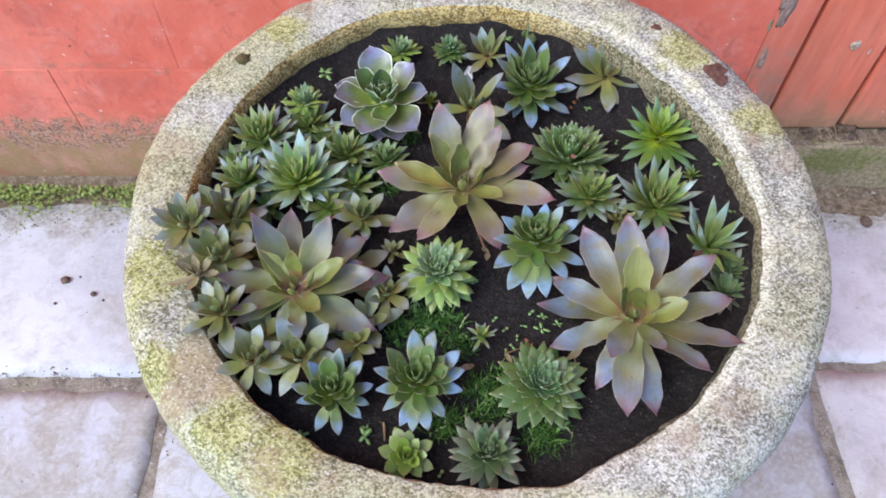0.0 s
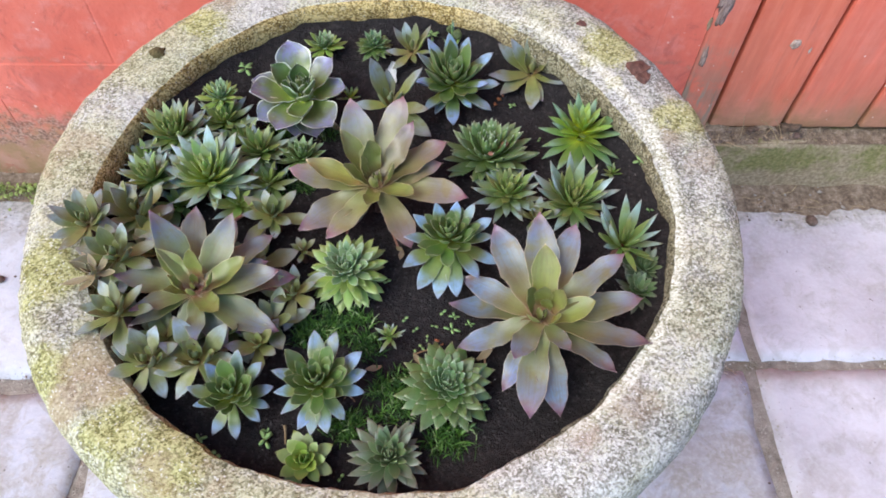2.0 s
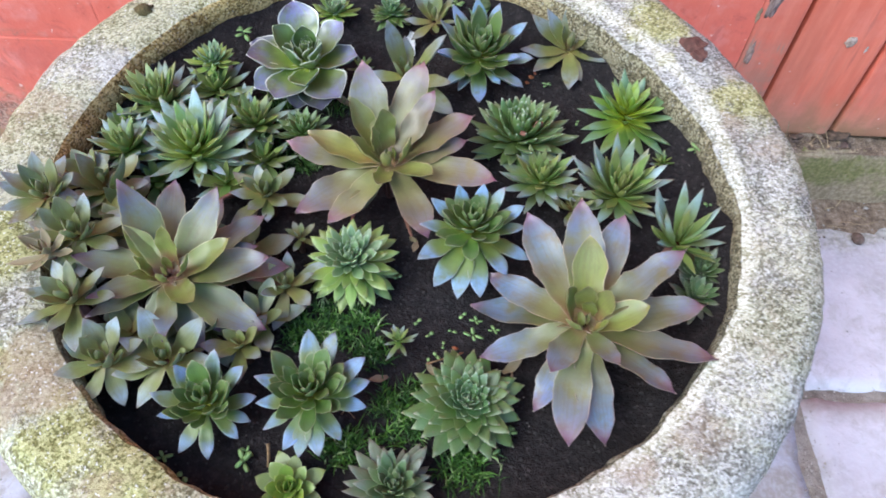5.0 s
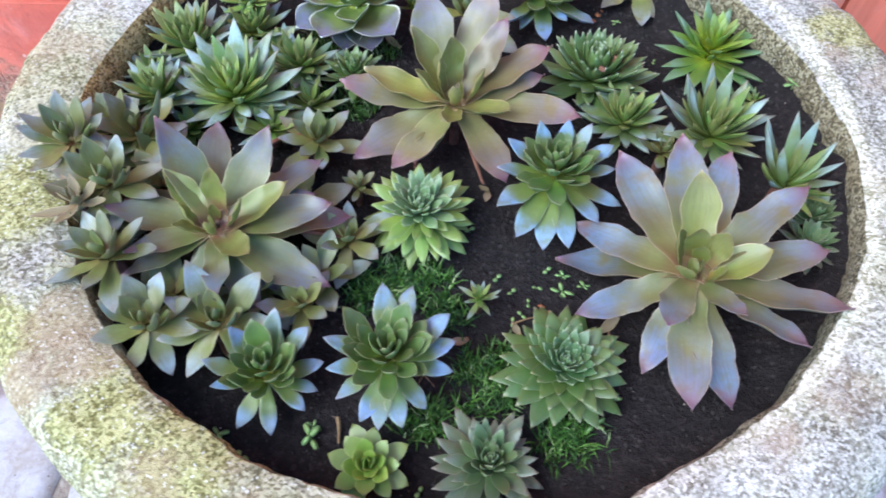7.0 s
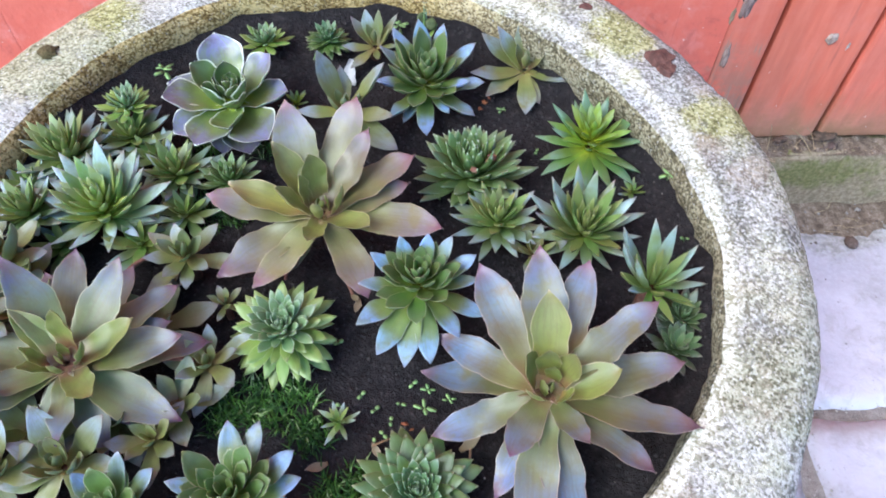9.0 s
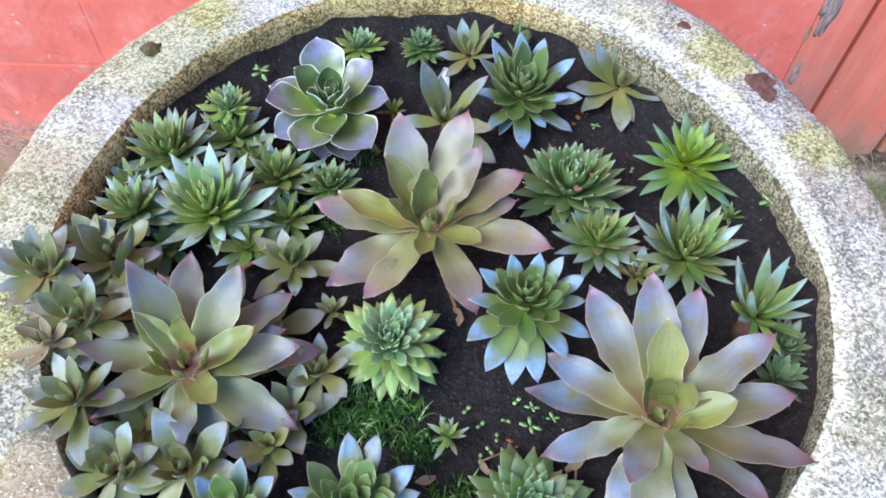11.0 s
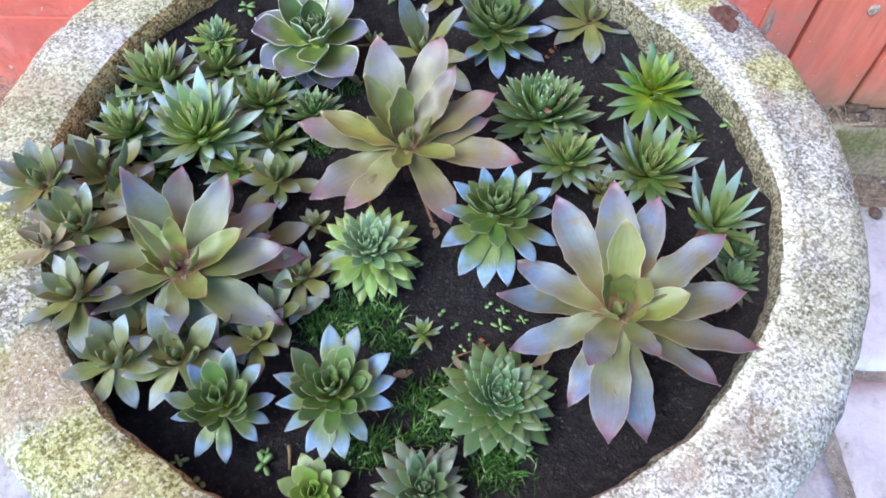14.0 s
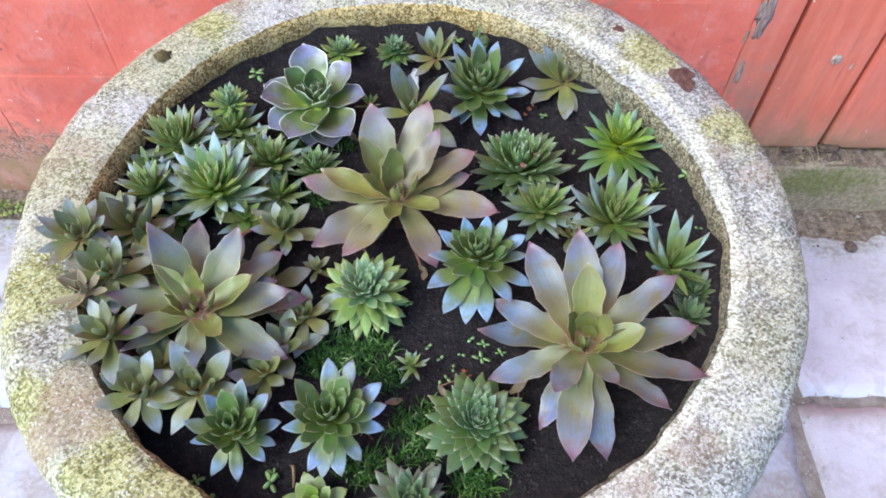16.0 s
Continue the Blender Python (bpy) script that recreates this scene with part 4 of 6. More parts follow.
# ---- succulent rosettes ----
SHAPE = {
    # half width / length, widest at, base width, tip power, thickness, upward bend, cup
    "red": (0.172, 0.60, 0.60, 1.95, 0.030, 0.06, 0.18),
    "rose": (0.172, 0.60, 0.60, 1.95, 0.030, 0.06, 0.18),
    "wine": (0.172, 0.52, 0.62, 1.6, 0.030, 0.06, 0.18),
    "sage": (0.112, 0.52, 0.62, 1.4, 0.045, 0.02, 0.16),
    "olive": (0.185, 0.58, 0.5, 1.5, 0.045, 0.07, 0.18),
    "blue": (0.176, 0.64, 0.46, 1.75, 0.06, 0.08, 0.16),
    "tight": (0.170, 0.58, 0.66, 1.35, 0.07, 0.05, 0.14),
    "lime": (0.126, 0.66, 0.55, 1.5, 0.065, 0.05, 0.10),
    "spike": (0.112, 0.50, 0.6, 1.3, 0.05, 0.05, 0.18),
    "white": (0.105, 0.55, 0.6, 1.4, 0.055, 0.08, 0.10),
    "star": (0.098, 0.55, 0.65, 1.5, 0.05, -0.13, 0.12),
    "purple": (0.335, 0.62, 0.36, 2.4, 0.045, 0.08, 0.26),
    "dry": (0.17, 0.5, 0.4, 1.5, 0.03, 0.25, 0.3),
    "yellow": (0.23, 0.6, 0.5, 1.8, 0.06, 0.08, 0.14),
    "grey": (0.135, 0.60, 0.55, 1.5, 0.06, 0.05, 0.12),
}
LEAVES = {}


def inner_curl(kind):
    """How much more the inner leaves bend upward than the outer ones."""
    return 0.03 if kind in ("sage", "spike", "star") else 0.10


def leaf_mesh(kind, inner, variant):
    """One leaf, 1 long along +y, thick and slightly cupped, with a short point. Shared by all leaves alike."""
    key = (kind, inner, variant)
    if key in LEAVES:
        return LEAVES[key]
    hw, widest, base_w, power, thick, bend, cup = SHAPE[kind]
    big = kind in ("red", "rose", "wine", "purple", "blue", "olive")
    long = kind in ("red", "rose", "wine")
    ns, nr = (24, 14) if long else (22, 16) if kind == "purple" else (12, 12) if big else (8, 8)
    rnd = random.Random(hash_of(kind) + variant * 17 + (5 if inner else 0))
    twist, sway, wav = rnd.uniform(-0.18, 0.18), rnd.uniform(-0.05, 0.05), rnd.uniform(0.006, 0.016)
    if long:
        twist, wav = twist * 1.6, wav * 1.5
    if inner and long:
        hw, base_w = hw * 1.25, 0.78
    if inner:
        bend, cup = bend + inner_curl(kind), cup + 0.10
    verts, uvs, faces = [], [], []
    for j in range(ns + 1):
        s = j / ns
        if s < widest:
            f = s / widest
            w = base_w + (1 - base_w) * (f * f * (3 - 2 * f))
        else:
            f = (s - widest) / (1 - widest)
            w = max(0.0, 1 - f ** power) ** (0.9 if power < 2 else 0.62 if power > 2.4 else 0.95)
            w = max(w, 0.035 if j < ns else 0.008)
        w *= hw * (1 + (0.05 * math.sin(s * 11 + variant * 2.1) + 0.03 * math.sin(s * 23 + variant)) * (1 if big else 0.4) * math.sin(math.pi * s))
        if long and not inner:
            w *= 1 + (0.10 * noise.noise(Vector((s * 11, variant * 3.7, 1.2))) + 0.05 * noise.noise(Vector((s * 31, variant * 3.7, 5.2)))) * min(1.0, s * 2)
        if kind in ("purple", "blue", "red", "rose", "wine") and 0.93 < s < 0.999:
            w *= 0.8
        th = thick * (0.55 + 0.75 * math.sin(math.pi * min(1, 0.22 + s * 0.68))) * (1 if s < 0.9 else 0.7) * (0.25 if j == ns else 1.0)
        cx = sway * math.sin(s * math.pi * 0.8)
        cz = bend * (s ** 2) - 0.03 * math.sin(s * math.pi)
        tw = twist * s
        for i in range(nr):
            a = 2 * math.pi * i / nr
            x, z = math.cos(a), math.sin(a)
            lx = x * w
            lz = th * (0.45 * z if z > 0 else 0.8 * z) + cup * (x * x) * w * 1.5 + wav * abs(x) * math.sin(s * 17 + (3 if x > 0 else 0)) * (1 if big else 0.4)
            verts.append((cx + lx * math.cos(tw) - lz * math.sin(tw), s, cz + lx * math.sin(tw) + lz * math.cos(tw)))
            uvs.append((0.5 + 0.5 * x, s))
    for j in range(ns):
        for i in range(nr):
            k = (i + 1) % nr
            faces.append((j * nr + i, j * nr + k, (j + 1) * nr + k, (j + 1) * nr + i))
    faces.append(tuple(range(nr - 1, -1, -1)))
    faces.append(tuple(ns * nr + i for i in range(nr)))
    me = bpy.data.meshes.new("leaf")
    me.from_pydata(verts, [], faces)
    me.materials.append(SKIN[kind][1 if inner else 0])
    me.polygons.foreach_set("use_smooth", [True] * len(me.polygons))
    layer = me.uv_layers.new(name="UVMap")
    flat = []
    for loop in me.loops:
        flat.extend(uvs[loop.vertex_index])
    layer.data.foreach_set("uv", flat)
    for e in me.edges:                      # keen margins on both sides
        a, b = e.vertices
        if a % nr == b % nr and a % nr in (0, nr // 2):
            e.use_edge_sharp = True
    me.update()
    LEAVES[key] = me
    return me


def hash_of(text):
    return sum(ord(c) * (i + 3) for i, c in enumerate(text))


def add_leaf(plant, kind, inner, variant, base, az, pitch, length, wide=1.0, roll=0.0):
    o = bpy.data.objects.new("leaf", leaf_mesh(kind, inner, variant))
    scene.collection.objects.link(o)
    o.parent = plant
    turn = Matrix.Rotation(radians(az - 90), 4, "Z") @ Matrix.Rotation(radians(pitch), 4, "X") @ Matrix.Rotation(radians(roll), 4, "Y")
    o.matrix_basis = Matrix.Translation(base) @ turn @ Matrix.Diagonal((length * wide, length, length, 1))
    return o


GROUP = "succulent rosettes in the planter"


def rosette(label, kind, x, y, z, radius, count=34, low=-8, high=72, core=0.34, tilt=(0, 0), seed=1, wide=1.0, spread=1.0, start=None, mix=0.45, loose=1.0, eye=1.3, name="succulent_rosette"):
    """A rosette of leaves set by the golden angle, from flat outer ones to upright inner ones. tilt: degrees about x and y."""
    plant = tagged(new(name), label, "succulent", GROUP)
    plant.location, plant.rotation_euler = (x, y, z), (radians(tilt[0]), radians(tilt[1]), 0)
    rnd = random.Random(seed * 101 + hash_of(kind))
    first = rnd.uniform(0, 360) if start is None else start
    for i in range(count):
        f = i / (count - 1)
        az = first + i * 137.508 + rnd.uniform(-6, 6)
        pitch = low + (high - low) * f ** 1.15 * spread + rnd.uniform(-8, 8) * loose
        length = radius * (1 - (1 - core) * f ** eye) * rnd.uniform(1 - 0.14 * loose, 1 + 0.08 * loose)
        off = radius * 0.10 * (1 - f)
        base = Vector((math.cos(radians(az)) * off, math.sin(radians(az)) * off, radius * 0.16 * f))
        add_leaf(plant, kind, f > mix, rnd.randrange(4), base, az, pitch, length, wide * rnd.uniform(0.9, 1.1) * (1 + 0.25 * f), rnd.uniform(-8, 8))
    stem(plant, radius, z)
    return plant


def stem(plant, radius, z):
    """The short thick stalk that carries the rosette down into the soil."""
    bm = bmesh.new()
    depth = max(0.004, z - soil_height(plant.location.x, plant.location.y) + 0.004)
    bmesh.ops.create_cone(bm, cap_ends=True, segments=10, radius1=radius * 0.16, radius2=radius * 0.12, depth=depth)
    for v in bm.verts:
        v.co.z -= depth / 2 + 0.0015
        v.co.x += 0.0006 * noise.noise(v.co * 300)
    part("stem", bm, BARK, plant, "brown woody stem", True)


def set_rosette(label, kind, x, y, z, leaves, core_count=9, core_radius=0.016, core_from=40, seed=1, wide=1.0, start=0.0, inner_from=99, core_lift=0.003, size=1.0, core_wide=1.15, inner_wide=1.0, core_to=82, core_off=0.0022, name="succulent_rosette"):
    """A rosette whose larger leaves have each their own direction, pitch and length (and breadth, where it differs); small upright ones fill the heart."""
    plant = tagged(new(name), label, "succulent", GROUP)
    plant.location = (x, y, z)
    rnd = random.Random(seed * 77 + hash_of(kind))
    for i, (az, pitch, length, *own) in enumerate(leaves):
        inner = i >= inner_from
        way = Vector((math.cos(radians(az)), math.sin(radians(az)), 0))
        b = way * 0.0046 + Vector((0, 0, 0.0020)) if pitch > 50 and kind in ("red", "rose", "wine") else way * (0.0020 if inner else 0.0012)
        reach = (way * math.cos(radians(pitch)) + Vector((0, 0, math.sin(radians(pitch))))) * length - b
        pitch, length = math.degrees(math.atan2(reach.z, reach.dot(way))), reach.length
        bend = SHAPE[kind][5] + (inner_curl(kind) if inner else 0.0)
        broad = (own[0] if own else 1.0) * (inner_wide if inner else 1.0)
        add_leaf(plant, kind, inner, rnd.randrange(6), b, az, pitch - math.degrees(math.atan(bend)), length * size, wide * broad * rnd.uniform(0.92, 1.08), rnd.uniform(-9, 9))
    for i in range(core_count):
        f = i / max(1, core_count - 1)
        az = start + i * 137.508
        off = core_off * (1 - f)
        base = Vector((math.cos(radians(az)) * off, math.sin(radians(az)) * off, core_lift * (0.3 + f)))
        add_leaf(plant, kind, True, rnd.randrange(3), base, az, core_from + (core_to - core_from) * f + rnd.uniform(-4, 4), core_radius * size * (1 - 0.45 * f), wide * core_wide, rnd.uniform(-6, 6))
    stem(plant, core_radius * 1.6, z)
    return plant


# large red-tinged rosettes
set_rosette("large olive and pink rosette with long broad pointed leaves", "rose", 0.0106, 0.2352, 0.268,
            [(110, 43, 0.0446), (69, 33, 0.0473), (-18, 7, 0.0483), (-65, -9, 0.0404), (-127, -6, 0.0394), (-146, -8, 0.0456), (170, 4, 0.0456), (20, 22, 0.042), (14, 13, 0.0355), (-127, -24, 0.0291),
             (50, 40, 0.0371, 0.85), (138, 43, 0.0322, 0.85), (166, 13, 0.037, 0.85), (-39, 21, 0.0255, 1.05), (-103, 20, 0.0204, 1.05), (-175, 46, 0.0222, 0.95), (115, 72, 0.0255, 0.95), (-20, 62, 0.0215, 0.8), (-100, 62, 0.0150, 1.0), (160, 70, 0.0200, 0.85)], 3, 0.0080, 78, 1, 1.0, 20, 11, 0.002, core_wide=1.2)
set_rosette("very large olive and mauve rosette with long smooth leaves", "red", 0.0894, 0.162, 0.26,
            [(91, 21, 0.0509), (114, 13, 0.0508), (67, 15, 0.05), (9, 5, 0.0483), (-18, 5, 0.0498), (-46, 5, 0.0416), (-100, -4, 0.0484), (-83, -9, 0.046), (-122, -20, 0.0384), (-166, -14, 0.0417), (160, -19, 0.048), (142, -10, 0.0457),
             (30, 25, 0.0481), (-121, 15, 0.0303, 1.15), (-66, 22, 0.0255, 1.2), (91, 45, 0.0341, 1.05), (6, 28, 0.0256, 1.25), (148, 58, 0.0185, 1.65), (38, 58, 0.0180, 1.65), (-45, 52, 0.0140, 1.7), (-135, 52, 0.0150, 1.6), (85, 66, 0.0170, 1.6)], 4, 0.0095, 80, 2, 0.86, 60, 15, 0.002, core_wide=1.7, core_to=84, core_off=0.0038)
set_rosette("large brownish-red rosette with broad grey-mauve leaves", "wine", -0.0697, 0.1738, 0.266,
            [(96, 11, 0.0434), (39, 5, 0.0439), (9, 9, 0.0399), (-23, -11, 0.0434), (-151, 8, 0.0295), (-150, -10, 0.0335), (173, 6, 0.038), (25, 0, 0.0352), (-119, -30, 0.0199), (-39, -24, 0.0294), (-81, 0, 0.0289), (75, -4, 0.0440), (118, -3, 0.0440), (155, -4, 0.0420), (12, -8, 0.0460), (-60, -20, 0.0340), (-100, -22, 0.0300),
             (128, 36, 0.0411), (65, 26, 0.039), (144, 37, 0.0252, 0.95), (22, 29, 0.0292, 0.9), (-44, 16, 0.0212, 1.3), (-150, 34, 0.0150, 1.15), (80, 68, 0.0220, 1.0), (-5, 55, 0.0200, 0.85), (-165, 62, 0.0175, 0.9), (-90, 60, 0.0130, 1.0)], 3, 0.0080, 78, 3, 0.98, 100, 19, 0.002, core_wide=1.2)
# purple rosette with rounded leaves
set_rosette("purple and green rosette with rounded pale-edged leaves", "purple", -0.0345, 0.3030, 0.264,
            [(109, 39, 0.0319), (39, 35, 0.0277, 1.05), (-4, 17, 0.0268, 1.1), (-53, 7, 0.0340, 0.92), (-70, -10, 0.0289, 0.95), (-111, 7, 0.0318), (-160, 24, 0.0300, 1.05), (-143, 0, 0.0291), (173, 20, 0.0286, 0.9), (-96, -15, 0.0258, 0.9),
             (161, 50, 0.0240, 0.9), (-81, 19, 0.0270, 0.92), (-25, 58, 0.0200, 0.8), (100, 68, 0.0190, 0.95), (-134, 56, 0.0215, 0.62), (-62, 42, 0.0195, 0.85)], 9, 0.0120, 58, 4, 1.0, 30, 10, core_lift=0.006, core_wide=0.95, core_to=72, core_off=0.0035)
# blue-green rosettes
BLUE = "blue-green rosette with pale waxy outer leaves"
set_rosette(BLUE, "blue", 0.0473, 0.2056, 0.26,
            [(-142, 4, 0.0283), (-122, -9, 0.0304), (-101, -15, 0.0306), (-84, -16, 0.0293), (-58, -5, 0.0252), (-26, -9, 0.0266), (-2, 11, 0.0219), (21, 20, 0.0239), (153, 24, 0.022), (-174, 15, 0.023), (43, 42, 0.0226), (74, 55, 0.0207), (120, 52, 0.0209),
             (-157, 20, 0.0182), (-174, 45, 0.0184), (-15, 50, 0.0179), (-56, 33, 0.0185), (-92, 16, 0.0201), (-132, 26, 0.0206)], 24, 0.0150, 24, 5, 0.88, 10, 13, core_wide=1.35, inner_wide=1.3, core_to=68, core_off=0.0030, core_lift=0.005)
set_rosette(BLUE, "blue", -0.0112, 0.1306, 0.256,
            [(97, 26, 0.0241), (72, 20, 0.0248), (33, 20, 0.024), (15, 8, 0.0219), (-7, -6, 0.0206), (-50, -12, 0.0192), (-75, -14, 0.0212), (-95, -14, 0.0213), (-115, -14, 0.0204), (-140, -6, 0.0195), (-169, 4, 0.0191), (169, 18, 0.0211),
             (141, 38, 0.0217), (57, 52, 0.0203), (6, 42, 0.0184), (-36, 28, 0.0162), (-84, 18, 0.0163), (-129, 27, 0.0167), (-171, 40, 0.0174)], 24, 0.0138, 24, 6, 0.92, 40, 12, core_wide=1.35, inner_wide=1.3, core_to=68, core_off=0.0030, core_lift=0.005)
set_rosette(BLUE, "blue", -0.0497, 0.1281, 0.2493,
            [(78, 42, 0.0222), (39, 31, 0.021), (11, 10, 0.019), (-15, -7, 0.0172), (-40, -7, 0.0172), (-79, -17, 0.0184), (-116, -15, 0.0177), (-164, 4, 0.0168), (173, 20, 0.0201), (138, 40, 0.0195),
             (103, 62, 0.0208), (15, 52, 0.0186), (-35, 36, 0.0152), (-86, 34, 0.0133), (-149, 44, 0.0143)], 20, 0.0130, 26, 7, 0.92, 70, 10, core_wide=1.35, inner_wide=1.3, core_to=68, core_off=0.0030, core_lift=0.005)
set_rosette(BLUE + " beside the far rim", "blue", 0.0515, 0.3170, 0.262,
            [(130, 38, 0.0291), (103, 60, 0.0285), (60, 53, 0.0276), (20, 33, 0.0290), (-13, 12, 0.0279), (-47, 0, 0.0307), (-91, -8, 0.0302), (-125, 0, 0.0281), (156, 32, 0.0268), (-162, 19, 0.0252), (-118, -15, 0.0231), (-60, -6, 0.0208), (-29, 24, 0.0245),
             (175, 60, 0.0264), (110, 72, 0.0260), (40, 64, 0.0253), (-152, 45, 0.0262), (-131, 26, 0.0238), (-103, 15, 0.0240), (-53, 22, 0.0220), (-78, 24, 0.0232), (-20, 50, 0.0225)], 28, 0.0170, 24, 8, 0.80, 15, 13, core_wide=1.35, inner_wide=1.3, core_to=68, core_off=0.0030, core_lift=0.005)
# compact and pointed rosettes
rosette("tight grey-green rosette with overlapping pale-tipped leaves", "tight", 0.0453, 0.1340, 0.2465, 0.0222, 118, -8, 88, 0.17, (6, 0), 11, 1.08, eye=0.8, loose=0.7)
rosette("lime-green rosette of many pointed leaves", "lime", -0.0025, 0.1913, 0.2548, 0.0205, 104, -28, 84, 0.32, (10, 0), 12, 1.0)
rosette("dense dark-green rosette with white leaf tips", "white", 0.0700, 0.2660, 0.2545, 0.0245, 96, 0, 82, 0.52, (0, 0), 13, 1.3)
set_rosette("bright lime rosette with narrow spreading leaves", "star", 0.1225, 0.2800, 0.256,
            [(145, 37, 0.0252), (109, 36, 0.0214), (96, 46, 0.0251), (61, 44, 0.0232), (22, 25, 0.0283, 1.15), (-7, 15, 0.0244), (-43, 5, 0.0259), (-56, 0, 0.0268), (-77, 0, 0.0256), (-104, 0, 0.0274), (-124, 0, 0.0294), (-145, 0, 0.0282), (-158, 5, 0.0248), (172, 9, 0.0243), (153, 22, 0.0214), (171, 28, 0.0196),
             (125, 60, 0.0205), (75, 62, 0.0205), (10, 50, 0.0190), (-170, 52, 0.0180), (-110, 40, 0.0170)], 22, 0.0190, 26, 14, 1.15, 20, 16, core_lift=0.006, core_wide=1.2)
set_rosette("green rosette of upright pointed leaves", "spike", 0.1125, 0.2320, 0.256,
            [(154, 30, 0.0276), (140, 52, 0.0280), (105, 58, 0.0284), (45, 50, 0.0245), (16, 38, 0.0251), (6, 18, 0.0255), (-172, 38, 0.0270), (170, 58, 0.0275), (70, 64, 0.0270), (-14, 10, 0.0225), (-165, 14, 0.0232), (-15, 44, 0.0220), (-40, 6, 0.0215), (-65, 0, 0.0205), (-95, -4, 0.0210), (-125, -2, 0.0210), (-145, 6, 0.0220),
             (-55, 26, 0.0200), (-85, 24, 0.0195), (-120, 26, 0.0200), (-150, 34, 0.0215), (30, 60, 0.0235), (120, 70, 0.0245)], 30, 0.0185, 36, 15, 1.1, 20, 17, core_wide=1.0)
rosette("small green rosette of pointed leaves", "spike", 0.0789, 0.2389, 0.2536, 0.0205, 46, 2, 78, 0.5, (0, 0), 16, 1.1)
set_rosette("spiky green rosette with reddish tips beside the rim", "spike", 0.1340, 0.2050, 0.257,
            [(152, 58, 0.0310), (102, 64, 0.0284), (60, 66, 0.0270), (-5, 42, 0.0210), (-7, 12, 0.0200), (170, 58, 0.0290), (-144, 38, 0.0212), (-160, 62, 0.0280), (25, 50, 0.0235), (-38, 6, 0.0175), (-166, 45, 0.0231), (-80, 10, 0.0190), (-115, 20, 0.0200), (-60, 34, 0.0200), (-100, 50, 0.0200)], 8, 0.0180, 55, 17, 0.85, 20, 9, core_wide=1.0)
rosette("small grey-green rosette low beside the rim", "grey", 0.1449, 0.1951, 0.2491, 0.0140, 44, 0, 70, 0.45, (0, 0), 18, 1.0)
set_rosette("large grey-green rosette of many pointed leaves", "sage", -0.0765, 0.2430, 0.260,
            [(81, 64, 0.0315), (136, 46, 0.0291), (147, 30, 0.0279), (41, 45, 0.0309), (29, 40, 0.0267), (18, 20, 0.0299), (-1, 11, 0.0273), (-2, -4, 0.0265), (-137, 5, 0.0230), (-161, -9, 0.0249), (-59, 18, 0.0201), (-178, 4, 0.0266), (80, 20, 0.0288), (157, 6, 0.0344), (152, 16, 0.0292), (-14, 4, 0.0215), (-92, 26, 0.0200), (-38, 4, 0.0205), (-74, 2, 0.0205), (-115, 8, 0.0210), (168, 18, 0.0260), (60, 28, 0.0270), (110, 30, 0.0270),
             (125, 66, 0.0263), (54, 62, 0.0268), (15, 60, 0.0260), (-170, 52, 0.0235), (-20, 38, 0.0214), (-132, 37, 0.0195), (-60, 40, 0.0190), (155, 56, 0.0240), (95, 76, 0.0240)], 26, 0.0185, 30, 19, 1.12, 20, 23, core_lift=0.006, core_wide=1.1)
SMALL = "small green rosette of pointed leaves among others"
rosette(SMALL, "spike", -0.1001, 0.2749, 0.2587, 0.0245, 50, 0, 80, 0.5, (0, -6), 20, 1.1)
rosette(SMALL, "lime", -0.0791, 0.2989, 0.2661, 0.0130, 44, 0, 80, 0.5, (0, 0), 21, 0.95)
rosette(SMALL, "spike", -0.0769, 0.2878, 0.2574, 0.0200, 26, 2, 70, 0.5, (0, 0), 22, 1.15)
rosette(SMALL, "spike", -0.1065, 0.2443, 0.2589, 0.0195, 36, 2, 80, 0.55, (0, -8), 23, 1.2)
rosette(SMALL, "spike", -0.0538, 0.2663, 0.2562, 0.0200, 38, -4, 78, 0.5, (0, 0), 24, 1.15)
rosette("small pale green rosette with packed pointed leaves", "white", -0.0314, 0.2623, 0.2569, 0.0140, 56, -5, 80, 0.5, (0, 0), 25, 1.3)
rosette(SMALL, "spike", -0.0929, 0.2328, 0.2522, 0.0160, 18, 0, 60, 0.5, (0, 0), 26, 1.3)
# small olive offsets round the red rosettes
OFFSET = "small olive-brown offset rosette with pointed leaves"
rosette(OFFSET, "olive", -0.0424, 0.2229, 0.2566, 0.0185, 16, -6, 72, 0.5, (6, 0), 31, 1.0, mix=0.55)
rosette(OFFSET, "olive", -0.0276, 0.1797, 0.2512, 0.0175, 12, -4, 72, 0.45, (4, 0), 32, 1.05, mix=0.55)
set_rosette(OFFSET + " overhanging the rim", "olive", -0.1250, 0.2060, 0.2715,
            [(107, 50, 0.0190), (80, 14, 0.0200), (28, 34, 0.0165), (166, 30, 0.0195), (179, 24, 0.0185), (-120, 6, 0.0180), (-150, 6, 0.0175), (-80, -4, 0.0170), (-20, 10, 0.0170), (60, 60, 0.0180), (150, 58, 0.0165)], 7, 0.012, 40, 33, 1.0, 0, 9)
set_rosette(OFFSET, "olive", -0.1075, 0.1880, 0.270,
            [(70, 50, 0.0180), (-163, 16, 0.0195), (-135, -4, 0.0175), (-21, 6, 0.0200), (168, 6, 0.0205), (118, 9, 0.0255), (-70, -6, 0.0190), (20, 8, 0.0200), (-105, -8, 0.0180), (120, 70, 0.0187), (164, 44, 0.0173), (-20, 50, 0.0160)], 7, 0.012, 40, 34, 1.15, 0, 9)
